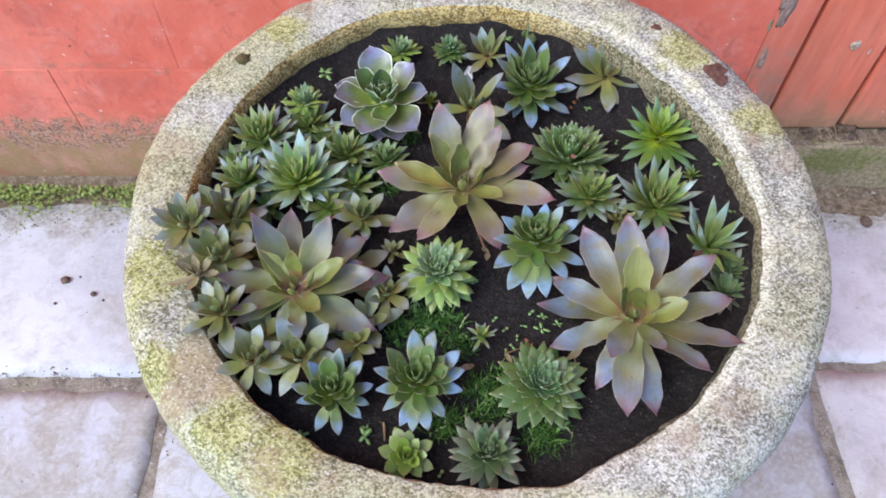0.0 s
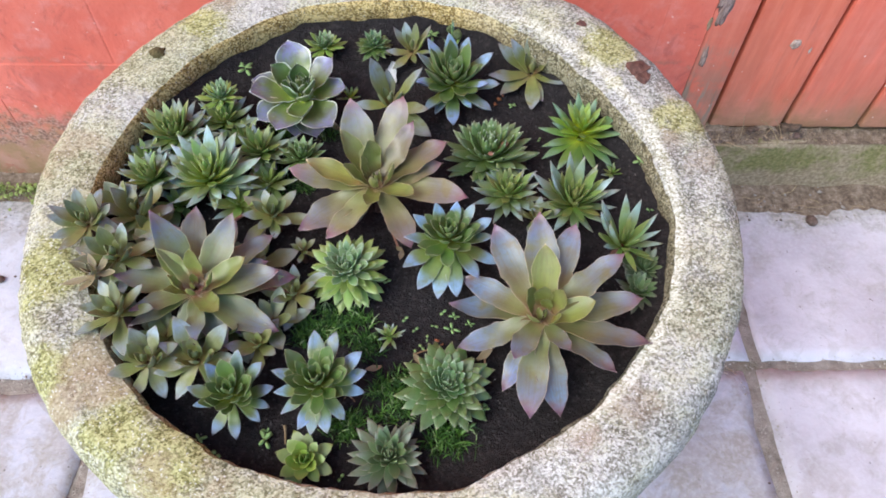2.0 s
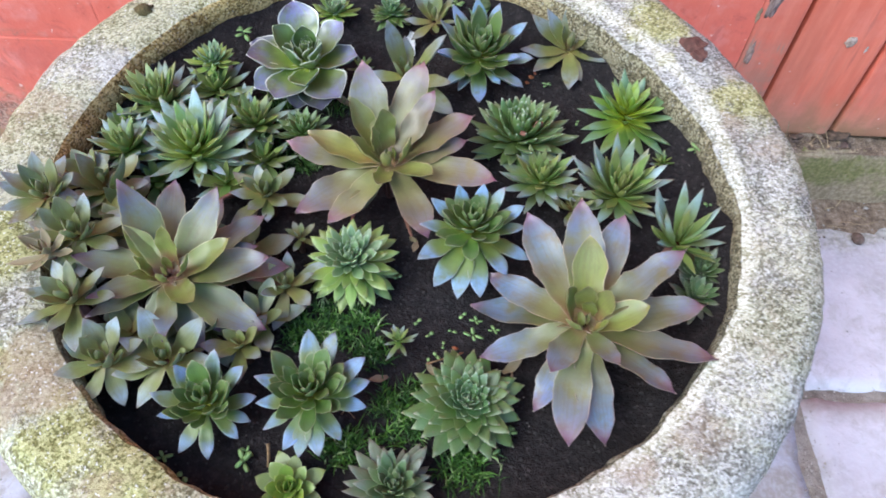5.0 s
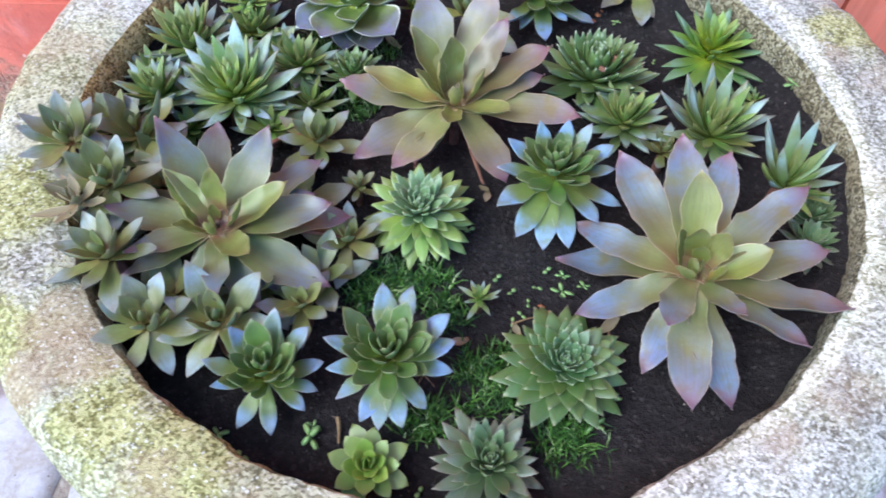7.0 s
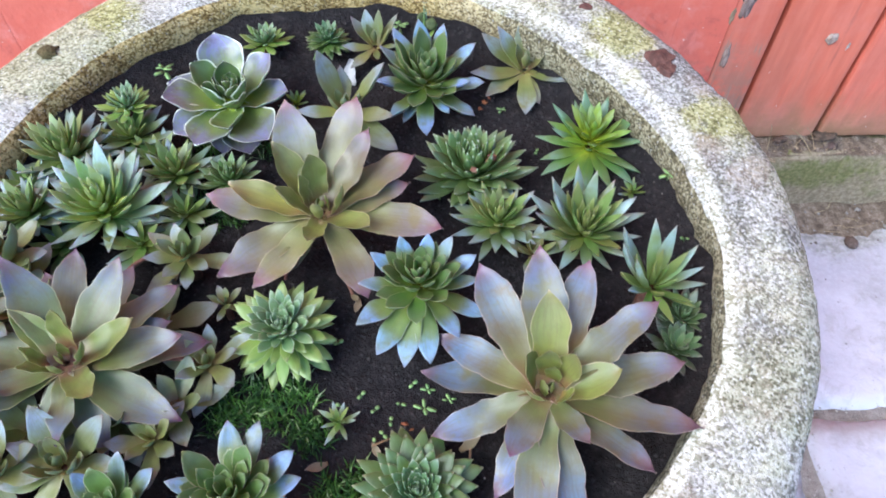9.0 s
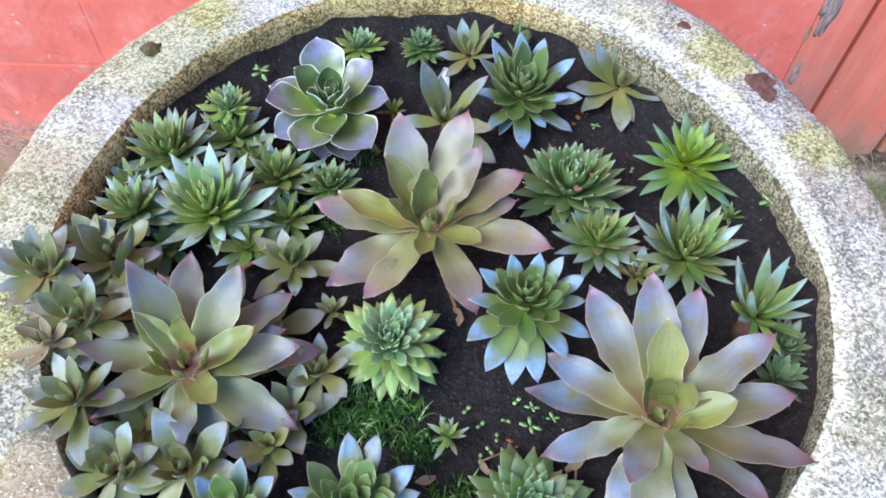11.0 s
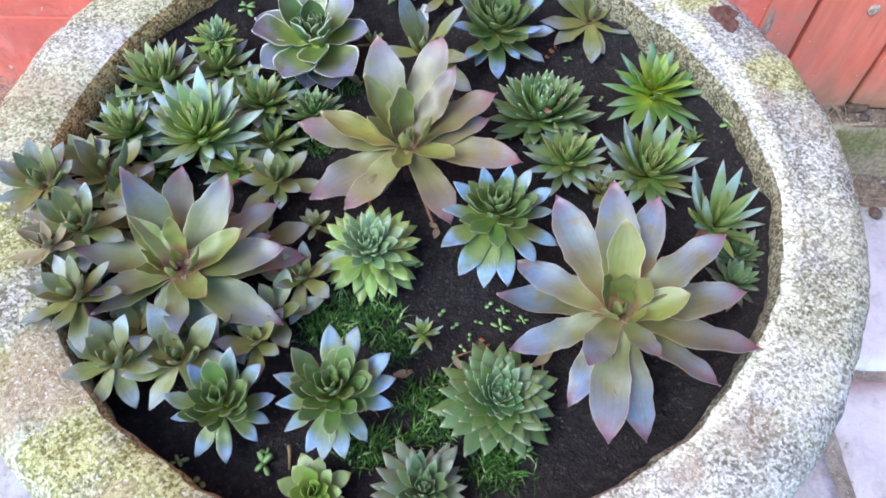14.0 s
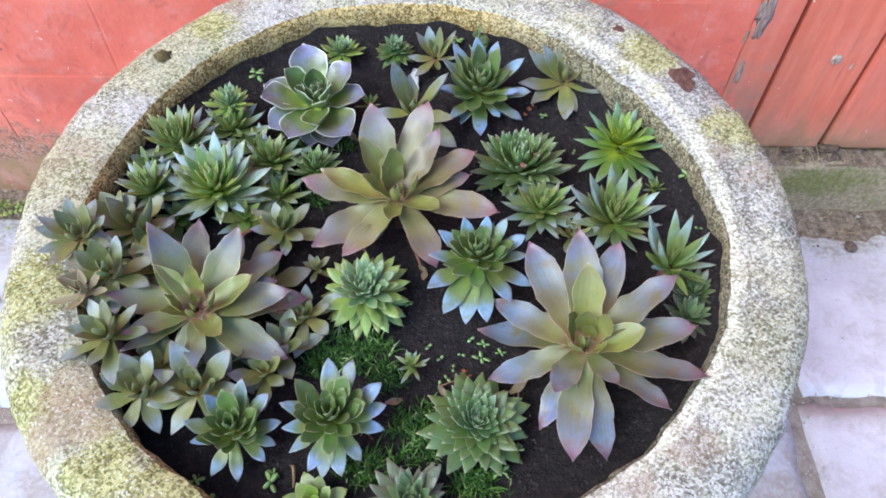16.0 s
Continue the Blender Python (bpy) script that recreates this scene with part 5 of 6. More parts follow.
set_rosette(OFFSET + " and one rounded leaf", "olive", -0.1078, 0.2189, 0.263,
            [(-5, 19, 0.0219), (170, 70, 0.0205), (-166, 38, 0.0194), (-98, 14, 0.0161), (-53, 10, 0.0239), (-117, 35, 0.0175), (120, 20, 0.02), (60, 15, 0.02), (3, 58, 0.0259)], 3, 0.011, 55, 35, 1.2, 0, 7)
rosette(OFFSET, "olive", -0.1014, 0.1605, 0.266, 0.0200, 15, -6, 66, 0.5, (0, -10), 36, 0.95, mix=0.55)
set_rosette(OFFSET, "olive", -0.0860, 0.1400, 0.259,
            [(161, 18, 0.0175), (125, 48, 0.0181), (71, 39, 0.0174), (-151, 16, 0.0169), (-105, -10, 0.0160), (-58, -22, 0.0175), (-11, 8, 0.0175), (25, 20, 0.0160), (-26, 60, 0.0150), (150, 62, 0.0140)], 7, 0.011, 40, 37, 1.15, 0, 8)
set_rosette(OFFSET, "olive", -0.0650, 0.1420, 0.257,
            [(125, 35, 0.0227), (41, 36, 0.0223), (165, 21, 0.0197), (-116, -17, 0.0187), (-50, -9, 0.0175), (-160, 4, 0.0190), (0, 8, 0.0180), (-16, 54, 0.0140), (96, 74, 0.0150), (-140, 54, 0.0140)], 7, 0.011, 40, 38, 1.15, 0, 7)
rosette(OFFSET, "olive", -0.0407, 0.1518, 0.2526, 0.0150, 12, -2, 66, 0.5, (4, 0), 39, 1.05, mix=0.55)
rosette("withered brown offset rosette", "dry", -0.1149, 0.1794, 0.270, 0.0140, 12, -14, 70, 0.5, (0, -6), 40, 1.0, name="dried_rosette")
rosette("tiny olive offset rosette", "olive", -0.0259, 0.2051, 0.2506, 0.0100, 9, 0, 65, 0.5, (0, 0), 41, 0.95)
rosette("tiny olive offset rosette", "olive", 0.0920, 0.2233, 0.2537, 0.0135, 13, 5, 68, 0.5, (0, 0), 42, 0.9)
# far row
rosette("small green rosette with a reddish base", "lime", -0.0258, 0.3476, 0.2625, 0.0125, 38, -4, 78, 0.5, (0, 0), 51, 1.1)
rosette("small tight green rosette", "tight", 0.0045, 0.3475, 0.2640, 0.0116, 70, -22, 82, 0.4, (4, 0), 52, 0.85)
set_rosette("small olive star-shaped rosette", "olive", 0.0275, 0.3440, 0.2625,
            [(40, 40, 0.0190, 0.7), (110, 52, 0.0180), (150, 44, 0.0180), (-170, 12, 0.0165), (-130, -6, 0.0180), (-25, 20, 0.0140), (75, 60, 0.0170), (-80, 10, 0.0130)], 4, 0.0110, 50, 53, 0.95, 0, 6)
set_rosette("olive star-shaped rosette with few long leaves", "olive", 0.0985, 0.3290, 0.2590,
            [(150, 29, 0.0266), (140, 45, 0.0241), (98, 54, 0.0235), (49, 27, 0.0285), (-35, 8, 0.0220), (-95, -6, 0.0279), (-138, -2, 0.0258), (-167, 10, 0.0275), (-72, -12, 0.0205)], 5, 0.013, 50, 54, 1.0, 0, 9)
set_rosette("pale olive rosette half hidden behind a larger one", "olive", 0.0159, 0.2970, 0.2640,
            [(140, 62, 0.0290, 1.1), (18, 48, 0.0285, 0.78), (-38, -12, 0.0300), (-165, 14, 0.0220), (100, 40, 0.0200), (-20, 10, 0.0230), (-75, 10, 0.0200), (-150, 58, 0.0140), (-30, 60, 0.0140)], 5, 0.0100, 50, 55, 1.05, 0, 7)
rosette("tiny bright green shoot", "star", -0.0080, 0.3073, 0.2586, 0.0085, 12, 20, 75, 0.6, (0, 0), 56, 1.2)
# near row
rosette("small yellow-green rosette beside the near rim", "yellow", -0.0163, 0.1017, 0.2429, 0.0128, 26, -6, 72, 0.42, (6, 0), 61, 1.1)
rosette("grey-green rosette with pinkish tips beside the near rim", "grey", 0.0199, 0.1025, 0.2429, 0.0175, 64, -6, 78, 0.4, (0, 0), 62, 1.0, loose=1.4)
rosette("tiny dark green spiky rosette in moss", "spike", 0.0187, 0.1590, 0.2465, 0.0082, 18, 0, 70, 0.5, (0, 0), 63, 1.0)
rosette("tiny dark rosette beside the rim", "spike", 0.1385, 0.2572, 0.2506, 0.0085, 16, 5, 65, 0.5, (0, 0), 64, 1.1)
# leaves that fill the crowd between the larger rosettes
rosette(OFFSET, "olive", -0.0960, 0.1990, 0.256, 0.0220, 12, -6, 50, 0.6, (0, 0), 71, 1.15)
rosette(OFFSET, "olive", -0.1180, 0.2270, 0.258, 0.0200, 12, 0, 60, 0.55, (0, -10), 72, 1.1)
rosette(OFFSET, "olive", -0.0841, 0.1581, 0.2480, 0.0200, 10, -4, 45, 0.6, (0, 0), 73, 1.2)
rosette(SMALL, "spike", -0.0620, 0.2328, 0.2522, 0.0180, 20, 0, 60, 0.5, (0, 0), 74, 1.3)
rosette(SMALL, "spike", -0.0944, 0.2604, 0.2538, 0.0180, 20, 0, 65, 0.5, (0, 0), 75, 1.2)
rosette(OFFSET, "olive", -0.0480, 0.1960, 0.2500, 0.0230, 9, -4, 40, 0.6, (0, 0), 81, 1.1)
rosette(OFFSET, "olive", -0.0370, 0.1660, 0.2480, 0.0190, 9, -4, 45, 0.6, (0, 0), 82, 1.1)
rosette(OFFSET, "olive", -0.0560, 0.1600, 0.2490, 0.0200, 9, -4, 40, 0.6, (0, 0), 83, 1.15)
rosette(OFFSET, "olive", -0.1080, 0.1760, 0.2600, 0.0200, 10, -4, 50, 0.6, (0, -6), 84, 1.1)
rosette(OFFSET, "olive", -0.1000, 0.2120, 0.2560, 0.0210, 10, 0, 50, 0.6, (0, 0), 85, 1.15)
rosette(SMALL, "spike", -0.0480, 0.2480, 0.2520, 0.0180, 22, 0, 65, 0.5, (0, 0), 86, 1.2)
rosette(SMALL, "spike", -0.1130, 0.2610, 0.2560, 0.0170, 18, 4, 65, 0.5, (0, -6), 87, 1.2)
rosette(SMALL, "spike", -0.0640, 0.2780, 0.2540, 0.0170, 20, 0, 65, 0.5, (0, 0), 88, 1.2)
rosette("small grey-green rosette low beside the rim", "grey", 0.1400, 0.1830, 0.2480, 0.0130, 36, 0, 60, 0.5, (0, 0), 89, 1.0)

# ---- moss, seedlings and litter ----


def moss_patch(x, y, rx, ry, blades, seed, height=0.0066, mat=None):
    """Fine pointed moss shoots, a patch too dense to count."""
    rnd = random.Random(seed)
    verts, faces = [], []
    for _ in range(int(blades * 2.1)):
        a, r = rnd.uniform(0, 6.283), 1.12 * rnd.random() ** 0.62
        bx, by = x + rx * r * math.cos(a), y + ry * r * math.sin(a)
        if noise.noise(Vector((bx, by, seed)) * 190) + 0.25 * (1 - r) < -0.06:
            continue
        bz = soil_height(bx, by) - 0.0005
        h, lean, az = height * rnd.uniform(0.5, 1.15), rnd.uniform(0.1, 1.3), rnd.uniform(0, 6.283)
        w = rnd.uniform(0.00018, 0.00034)
        px, py = -math.sin(az) * w, math.cos(az) * w
        dx, dy = math.cos(az) * lean * h, math.sin(az) * lean * h
        i = len(verts)
        verts += [(bx - px, by - py, bz), (bx + px, by + py, bz), (bx + dx * 0.5 + px, by + dy * 0.5 + py, bz + h * 0.6), (bx + dx * 0.5 - px, by + dy * 0.5 - py, bz + h * 0.6), (bx + dx * 0.45, by + dy * 0.45, bz + h * 0.6 + w), (bx + dx, by + dy, bz + h * (1 - lean * 0.35))]
        faces += [(i, i + 1, i + 2, i + 3), (i + 3, i + 2, i + 5), (i + 2, i + 4, i + 5), (i + 4, i + 3, i + 5)]
    return tagged(mesh_object("moss", verts, faces, mat or MOSS, smooth=False), "patch of bright green moss on the soil", "moss", kind="stuff")


for k, (x, y, rx, ry, n) in enumerate(((-0.0082, 0.1693, 0.017, 0.009, 420), (-0.0204, 0.1634, 0.009, 0.007, 180), (0.0221, 0.1337, 0.011, 0.012, 380), (0.0026, 0.1186, 0.012, 0.007, 240), (0.0455, 0.1126, 0.013, 0.007, 260), (0.0061, 0.1575, 0.010, 0.006, 160),
                                      (-0.0350, 0.2547, 0.014, 0.008, 240), (-0.0475, 0.2892, 0.008, 0.010, 140), (-0.0198, 0.2873, 0.008, 0.006, 60))):
    moss_patch(x, y, rx, ry, n, 70 + k)

ROUND_LEAF = {}


def seedling(x, y, pairs=1, size=0.0016, z=None, mat=None, seed=0, label="tiny seedling with round green leaves"):
    """A hair-thin stalk with two or more small round leaves."""
    rnd = random.Random(seed)
    z = soil_height(x, y) if z is None else z
    plant = tagged(new("seedling"), label, "seedling", "seedlings on the soil")
    plant.matrix_basis = pose(x, y, z, 0, 0, rnd.uniform(0, 360))
    h = size * rnd.uniform(1.2, 2.2)
    bm = bmesh.new()
    bmesh.ops.create_cone(bm, cap_ends=True, segments=5, radius1=size * 0.13, radius2=size * 0.10, depth=h + 0.001)
    for v in bm.verts:
        v.co.z += h / 2 - 0.0005
    part("stalk", bm, mat or SPROUT, plant)
    key = (mat or SPROUT).name
    if key not in ROUND_LEAF:
        bm = lump_bm(1.0, 0.1, 2, 1, 0.16)
        ROUND_LEAF[key] = part("leaf", bm, mat or SPROUT, None, smooth=True).data
        bpy.data.objects.remove([o for o in bpy.data.objects if o.data == ROUND_LEAF[key]][0])
    for i in range(pairs * 2):
        a = i * math.pi + (i // 2) * 1.2
        o = bpy.data.objects.new("leaf", ROUND_LEAF[key])
        scene.collection.objects.link(o)
        o.parent = plant
        s = size * rnd.uniform(0.75, 1.1)
        o.matrix_basis = pose(math.cos(a) * size * (1 + 0.5 * (i // 2)), math.sin(a) * size * (1 + 0.5 * (i // 2)), h - (i // 2) * size * 0.4, rnd.uniform(-15, 15), rnd.uniform(-15, 15), math.degrees(a)) @ Matrix.Diagonal((s * (1.0 if pairs == 1 else 1.35), s * (0.85 if pairs == 1 else 0.68), s, 1))
    return plant


for k, (x, y, p) in enumerate(((0.1515, 0.2575, 2), (0.0256, 0.1707, 1), (0.0185, 0.1670, 1), (0.0363, 0.1610, 1), (0.0304, 0.1536, 1), (0.0441, 0.1748, 1), (0.0496, 0.1725, 2), (0.0571, 0.1693, 2), (-0.0347, 0.1163, 2), (0.0622, 0.1283, 1),
                               (0.0162, 0.1923, 1), (0.0864, 0.3078, 2), (0.1530, 0.2290, 1), (0.0559, 0.2586, 1), (0.0306, 0.1653, 1), (0.0398, 0.1673, 1), (0.0337, 0.1565, 1), (0.0102, 0.1614, 2), (0.1002, 0.2827, 1), (-0.0927, 0.3075, 1), (0.0269, 0.0995, 1), (-0.0010, 0.0964, 1))):
    seedling(x, y, p, 0.0018 if k == 0 else 0.0011, seed=k)
for k, (x, y, lift, size, pairs) in enumerate(((-0.0704, 0.3276, 0.006, 0.0021, 3), (0.0392, 0.3580, 0.005, 0.0019, 3), (-0.0352, 0.1127, 0.002, 0.0019, 2), (0.0619, 0.1255, 0.001, 0.0015, 2), (0.0547, 0.1172, 0.001, 0.0016, 2), (0.0482, 0.1646, 0.003, 0.0017, 2), (-0.0555, 0.1060, 0.001, 0.0015, 1), (-0.0640, 0.1130, 0.001, 0.0013, 2))):
    seedling(x, y, pairs, size, soil_height(x, y) + lift * 0.4, seed=40 + k, label="thin weed seedling with pointed green leaves")

def build_chip():
    """A thin curved shard, broad at the foot and rounded at the top."""
    bm = bmesh.new()
    rows = []
    for k in range(7):
        f = k / 6
        half = 0.0031 * (1 - 0.75 * f ** 1.6) * (1 + 0.10 * math.sin(k * 2.3))
        rows.append([bm.verts.new((half * u, 0.0009 * (1 - u * u), 0.0098 * f)) for u in (-1, -0.5, 0, 0.5, 1)])
    for a, b in zip(rows[:-1], rows[1:]):
        for i in range(4):
            bm.faces.new((a[i], a[i + 1], b[i + 1], b[i]))
    bmesh.ops.solidify(bm, geom=bm.faces[:], thickness=0.0009)
    return bm


chip = part("shell_chip", build_chip(), WHITE, smooth=True)
chip.matrix_basis = pose(0.0140, 0.3270, soil_height(0.0140, 0.3270) + 0.0005, -46, 0, -14) @ Matrix.Diagonal((1.25, 1.2, 1.25, 1))
tagged(chip, "small white shell chip lying on the soil", "chip")


def crumbs(count, seed, mat, lo, hi, name, label, category):
    """Loose crumbs strewn over the soil."""
    rnd = random.Random(seed)
    verts, faces = [], []
    for _ in range(count):
        a, r = rnd.uniform(0, 6.283), 0.142 * math.sqrt(rnd.random())
        x, y = PX + r * math.cos(a), PY + r * math.sin(a)
        s = rnd.uniform(lo, hi)
        z = soil_height(x, y) + s * 0.2
        i = len(verts)
        for dx, dy, dz in ((1, 0, 0), (-1, 0, 0), (0, 1, 0), (0, -1, 0), (0, 0, 0.8), (0, 0, -0.8)):
            verts.append((x + dx * s * rnd.uniform(0.6, 1.2), y + dy * s * rnd.uniform(0.6, 1.2), z + dz * s * rnd.uniform(0.6, 1.2)))
        for f in ((0, 2, 4), (2, 1, 4), (1, 3, 4), (3, 0, 4), (2, 0, 5), (1, 2, 5), (3, 1, 5), (0, 3, 5)):
            faces.append(tuple(i + q for q in f))
    return tagged(mesh_object(name, verts, faces, mat, smooth=False), label, category, kind="stuff")


crumbs(4200, 5, CRUMB, 0.0003, 0.0012, "soil_crumbs", "loose dark crumbs of potting soil", "soil")
crumbs(90, 6, GRAVEL, 0.0002, 0.0005, "grit", "pale grit scattered on the soil", "grit")

# on the rim: a tuft of moss, flakes of bark
tuft = part("moss_tuft", lump_bm(0.0040, 0.5, 1, 3, 0.6), MOSSBALL, smooth=True)
tuft.matrix_basis = pose(-0.1159, 0.3235, 0.2776)
tagged(tuft, "dark dry moss tuft growing on the planter rim", "moss")
for k, (x, y, s) in enumerate(((0.1555, 0.3138, 0.0066), (0.1572, 0.3075, 0.0052), (0.1282, 0.3503, 0.0032))):
    b = part("bark_flake", lump_bm(s, 0.5, 10 + k, 2, 0.35), BARK)
    b.matrix_basis = pose(x, y, 0.2702 + RIM_SLOPE * (y - PY), 4, 0, 40 * k)
    tagged(b, "red-brown flake of bark on the planter rim", "bark flake", "bark flakes on the rim")

# pebbles on the paving
for k, (x, y, s) in enumerate(((-0.3476, 0.3468, 0.0040), (-0.3183, 0.3322, 0.0026), (-0.3503, 0.3227, 0.0015), (-0.308, 0.326, 0.0012), (-0.336, 0.351, 0.0011), (0.4123, 0.4135, 0.0060))):
    b = part("pebble", lump_bm(s, 0.3, 20 + k, 2, 0.75), PEBBLE, smooth=True)
    b.matrix_basis = pose(x, y, s * 0.55)
    tagged(b, "small dark brown pebble on the paving", "pebble", "pebbles on the paving")


# ---- wall foot: drifted dirt, grit, straw and low weeds ----
def build_drift():
    """Dirt swept up against the wall and the step."""
    nx, ny = 260, 14
    verts, faces = [], []
    for j in range(ny + 1):
        for i in range(nx + 1):
            x, f = -0.95 + 2.1 * i / nx, j / ny
            q = Vector((x, 0, 0))
            front = 0.430 + 0.012 * noise.noise(q * 11) + 0.008 * noise.noise(q * 37) + 0.004 * noise.noise(q * 120) - (0.010 if x > 0.2 else 0.0)
            y = front + (0.472 - front) * f
            h = 0.0095 * f ** 0.8 * (1 + 0.5 * noise.noise(Vector((x, y, 1)) * 30)) + 0.0018 * noise.noise(Vector((x, y, 3)) * 120)
            verts.append((x, y, -0.004 + h + 0.003 * min(1, f * 5)))
    w = nx + 1
    for j in range(ny):
        for i in range(nx):
            faces.append((j * w + i, j * w + i + 1, (j + 1) * w + i + 1, (j + 1) * w + i))
    return tagged(mesh_object("dirt_drift", verts, faces, EARTH), "brown dirt gathered along the foot of the wall", "dirt", kind="stuff")


build_drift()


def scatter(name, label, category, mat, count, x0, x1, y0, y1, lo, hi, seed, z=0.0015):
    rnd = random.Random(seed)
    verts, faces = [], []
    for _ in range(count):
        x, y, s = rnd.uniform(x0, x1), y0 + (y1 - y0) * rnd.random() ** 0.7, lo + (hi - lo) * rnd.random() ** 3
        i = len(verts)
        zz = z + s * 0.3 + max(0.0, (y - 0.432) * 0.12)
        for dx, dy, dz in ((1, 0, 0), (-1, 0, 0), (0, 1, 0), (0, -1, 0), (0, 0, 0.7), (0, 0, -0.7)):
            verts.append((x + dx * s * rnd.uniform(0.5, 1.3), y + dy * s * rnd.uniform(0.5, 1.3), zz + dz * s * rnd.uniform(0.6, 1.2)))
        for f in ((0, 2, 4), (2, 1, 4), (1, 3, 4), (3, 0, 4), (2, 0, 5), (1, 2, 5), (3, 1, 5), (0, 3, 5)):
            faces.append(tuple(i + q for q in f))
    return tagged(mesh_object(name, verts, faces, mat, smooth=False), label, category, kind="stuff")


scatter("wall_grit", "pale and brown grit along the wall foot", "grit", GRAVEL, 420, 0.24, 0.75, 0.416, 0.455, 0.0006, 0.0026, 3)
scatter("wall_grit", "brown soil bits along the wall foot", "grit", PEBBLE, 380, 0.24, 0.75, 0.410, 0.455, 0.0005, 0.0022, 4)
scatter("wall_grit", "brown soil bits along the wall foot", "grit", PEBBLE, 420, -0.70, -0.2, 0.392, 0.450, 0.0003, 0.0012, 8)
scatter("wall_grit", "grey grit washed onto the slab beside the weeds", "grit", GRAVEL, 900, -0.70, -0.2, 0.388, 0.446, 0.0003, 0.0012, 18)
scatter("wall_grit", "dark soil dust on the slab beside the weeds", "grit", CLUMP, 500, -0.70, -0.2, 0.398, 0.446, 0.0003, 0.0011, 19)
scatter("joint_grit", "pale grit in the joint between slabs", "grit", GRAVEL, 420, -0.60, -0.19, 0.236, 0.256, 0.0004, 0.0018, 21, -0.001)
scatter("joint_grit", "brown dirt in the joint between slabs", "grit", PEBBLE, 300, -0.60, -0.19, 0.232, 0.262, 0.0003, 0.0014, 22, -0.001)
scatter("joint_grit", "pale grit in the joint between slabs", "grit", GRAVEL, 260, -0.238, -0.214, 0.02, 0.262, 0.0004, 0.0018, 23, -0.001)
scatter("joint_grit", "pale grit in the joint between slabs", "grit", GRAVEL, 180, 0.300, 0.322, 0.02, 0.262, 0.0004, 0.0016, 24, -0.001)
scatter("joint_grit", "pale grit in the joint between slabs", "grit", GRAVEL, 180, 0.26, 0.60, 0.252, 0.270, 0.0004, 0.0014, 25, -0.001)
scatter("slab_specks", "dark specks of soil strewn on the paving", "grit", PEBBLE, 260, -0.60, 0.75, -0.10, 0.42, 0.0003, 0.0011, 9, 0.0005)


def straw(x, y, z, length, az, bend, seed, pitch=4.0):
    """A thin bent dry stalk."""
    cu = bpy.data.curves.new("straw", "CURVE")
    cu.dimensions, cu.bevel_depth, cu.bevel_resolution = "3D", 0.00035, 1
    sp = cu.splines.new("POLY")
    sp.points.add(9)
    rnd = random.Random(seed)
    for k in range(10):
        f = k / 9
        sp.points[k].co = (length * f, bend * math.sin(f * 3.1) + rnd.uniform(-1, 1) * 0.0004, 0.0008 + 0.0006 * math.sin(f * 9), 1)
    cu.materials.append(DRY)
    ob = new("straw", cu)
    ob.matrix_basis = pose(x, y, z, 0, -pitch, az)
    return tagged(ob, "thin dry straw lying at the wall foot", "straw", "dry straws")


for k in range(26):
    rnd = random.Random(300 + k)
    if k < 14:
        straw(rnd.uniform(0.25, 0.50), rnd.uniform(0.420, 0.446), 0.004, rnd.uniform(0.012, 0.032), rnd.uniform(-30, 40), rnd.uniform(-0.004, 0.004), k)
    elif k < 22:
        straw(rnd.uniform(0.27, 0.37), rnd.uniform(0.450, 0.458), 0.067, rnd.uniform(0.012, 0.028), rnd.uniform(-50, 50), rnd.uniform(-0.003, 0.003), k, 2)
    else:
        straw(rnd.uniform(-0.45, -0.25), rnd.uniform(0.415, 0.440), 0.003, rnd.uniform(0.012, 0.026), rnd.uniform(-40, 40), rnd.uniform(-0.003, 0.003), k)
straw(0.283, 0.288, -0.004, 0.022, -50, 0.004, 91, 0)
straw(0.287, 0.276, -0.003, 0.026, -62, -0.003, 92, 0)


def weed_band():
    """Low creeping weeds with tiny round leaves along the wall."""
    rnd = random.Random(77)
    verts, faces = [], []
    for _ in range(2600):
        x = rnd.uniform(-0.62, -0.19)
        q = Vector((x, 0, 0))
        dens = noise.noise(q * 21) + 0.5 * noise.noise(q * 60) + (0.35 if x < -0.42 else 0.0)
        y = 0.454 - abs(rnd.gauss(0, 0.010 + 0.008 * max(0, dens)))
        if dens < rnd.uniform(-0.6, 0.5):
            continue
        s = rnd.uniform(0.0009, 0.0024)
        z = 0.004 + rnd.random() * 0.009 * (1 if y > 0.435 else 0.6)
        ax = Euler((rnd.uniform(-0.2, 0.7), rnd.uniform(-0.6, 0.6), rnd.uniform(0, 6.3))).to_matrix()
        i = len(verts)
        for k in range(7):
            a = k * 6.283 / 7
            verts.append(Vector((x, y, z)) + ax @ Vector((math.cos(a) * s, math.sin(a) * s * 0.85, 0.0)))
        verts.append(Vector((x, y, z)) + ax @ Vector((0, 0, s * 0.25)))
        verts.append(Vector((x, y, z)) + ax @ Vector((0, 0, -s * 0.12)))
        for k in range(7):
            faces.append((i + k, i + (k + 1) % 7, i + 7))
            faces.append((i + (k + 1) % 7, i + k, i + 8))
        j = len(verts)
        verts += [(x - 0.0003, y, z), (x + 0.0003, y, z), (x + 0.0003, y + 0.001, -0.002), (x - 0.0003, y + 0.001, -0.002)]
        faces.append((j, j + 1, j + 2, j + 3))
    return tagged(mesh_object("wall_weeds", verts, faces, WEED, smooth=False), "low round-leaved weeds growing along the wall foot", "weeds", kind="stuff")


weed_band()

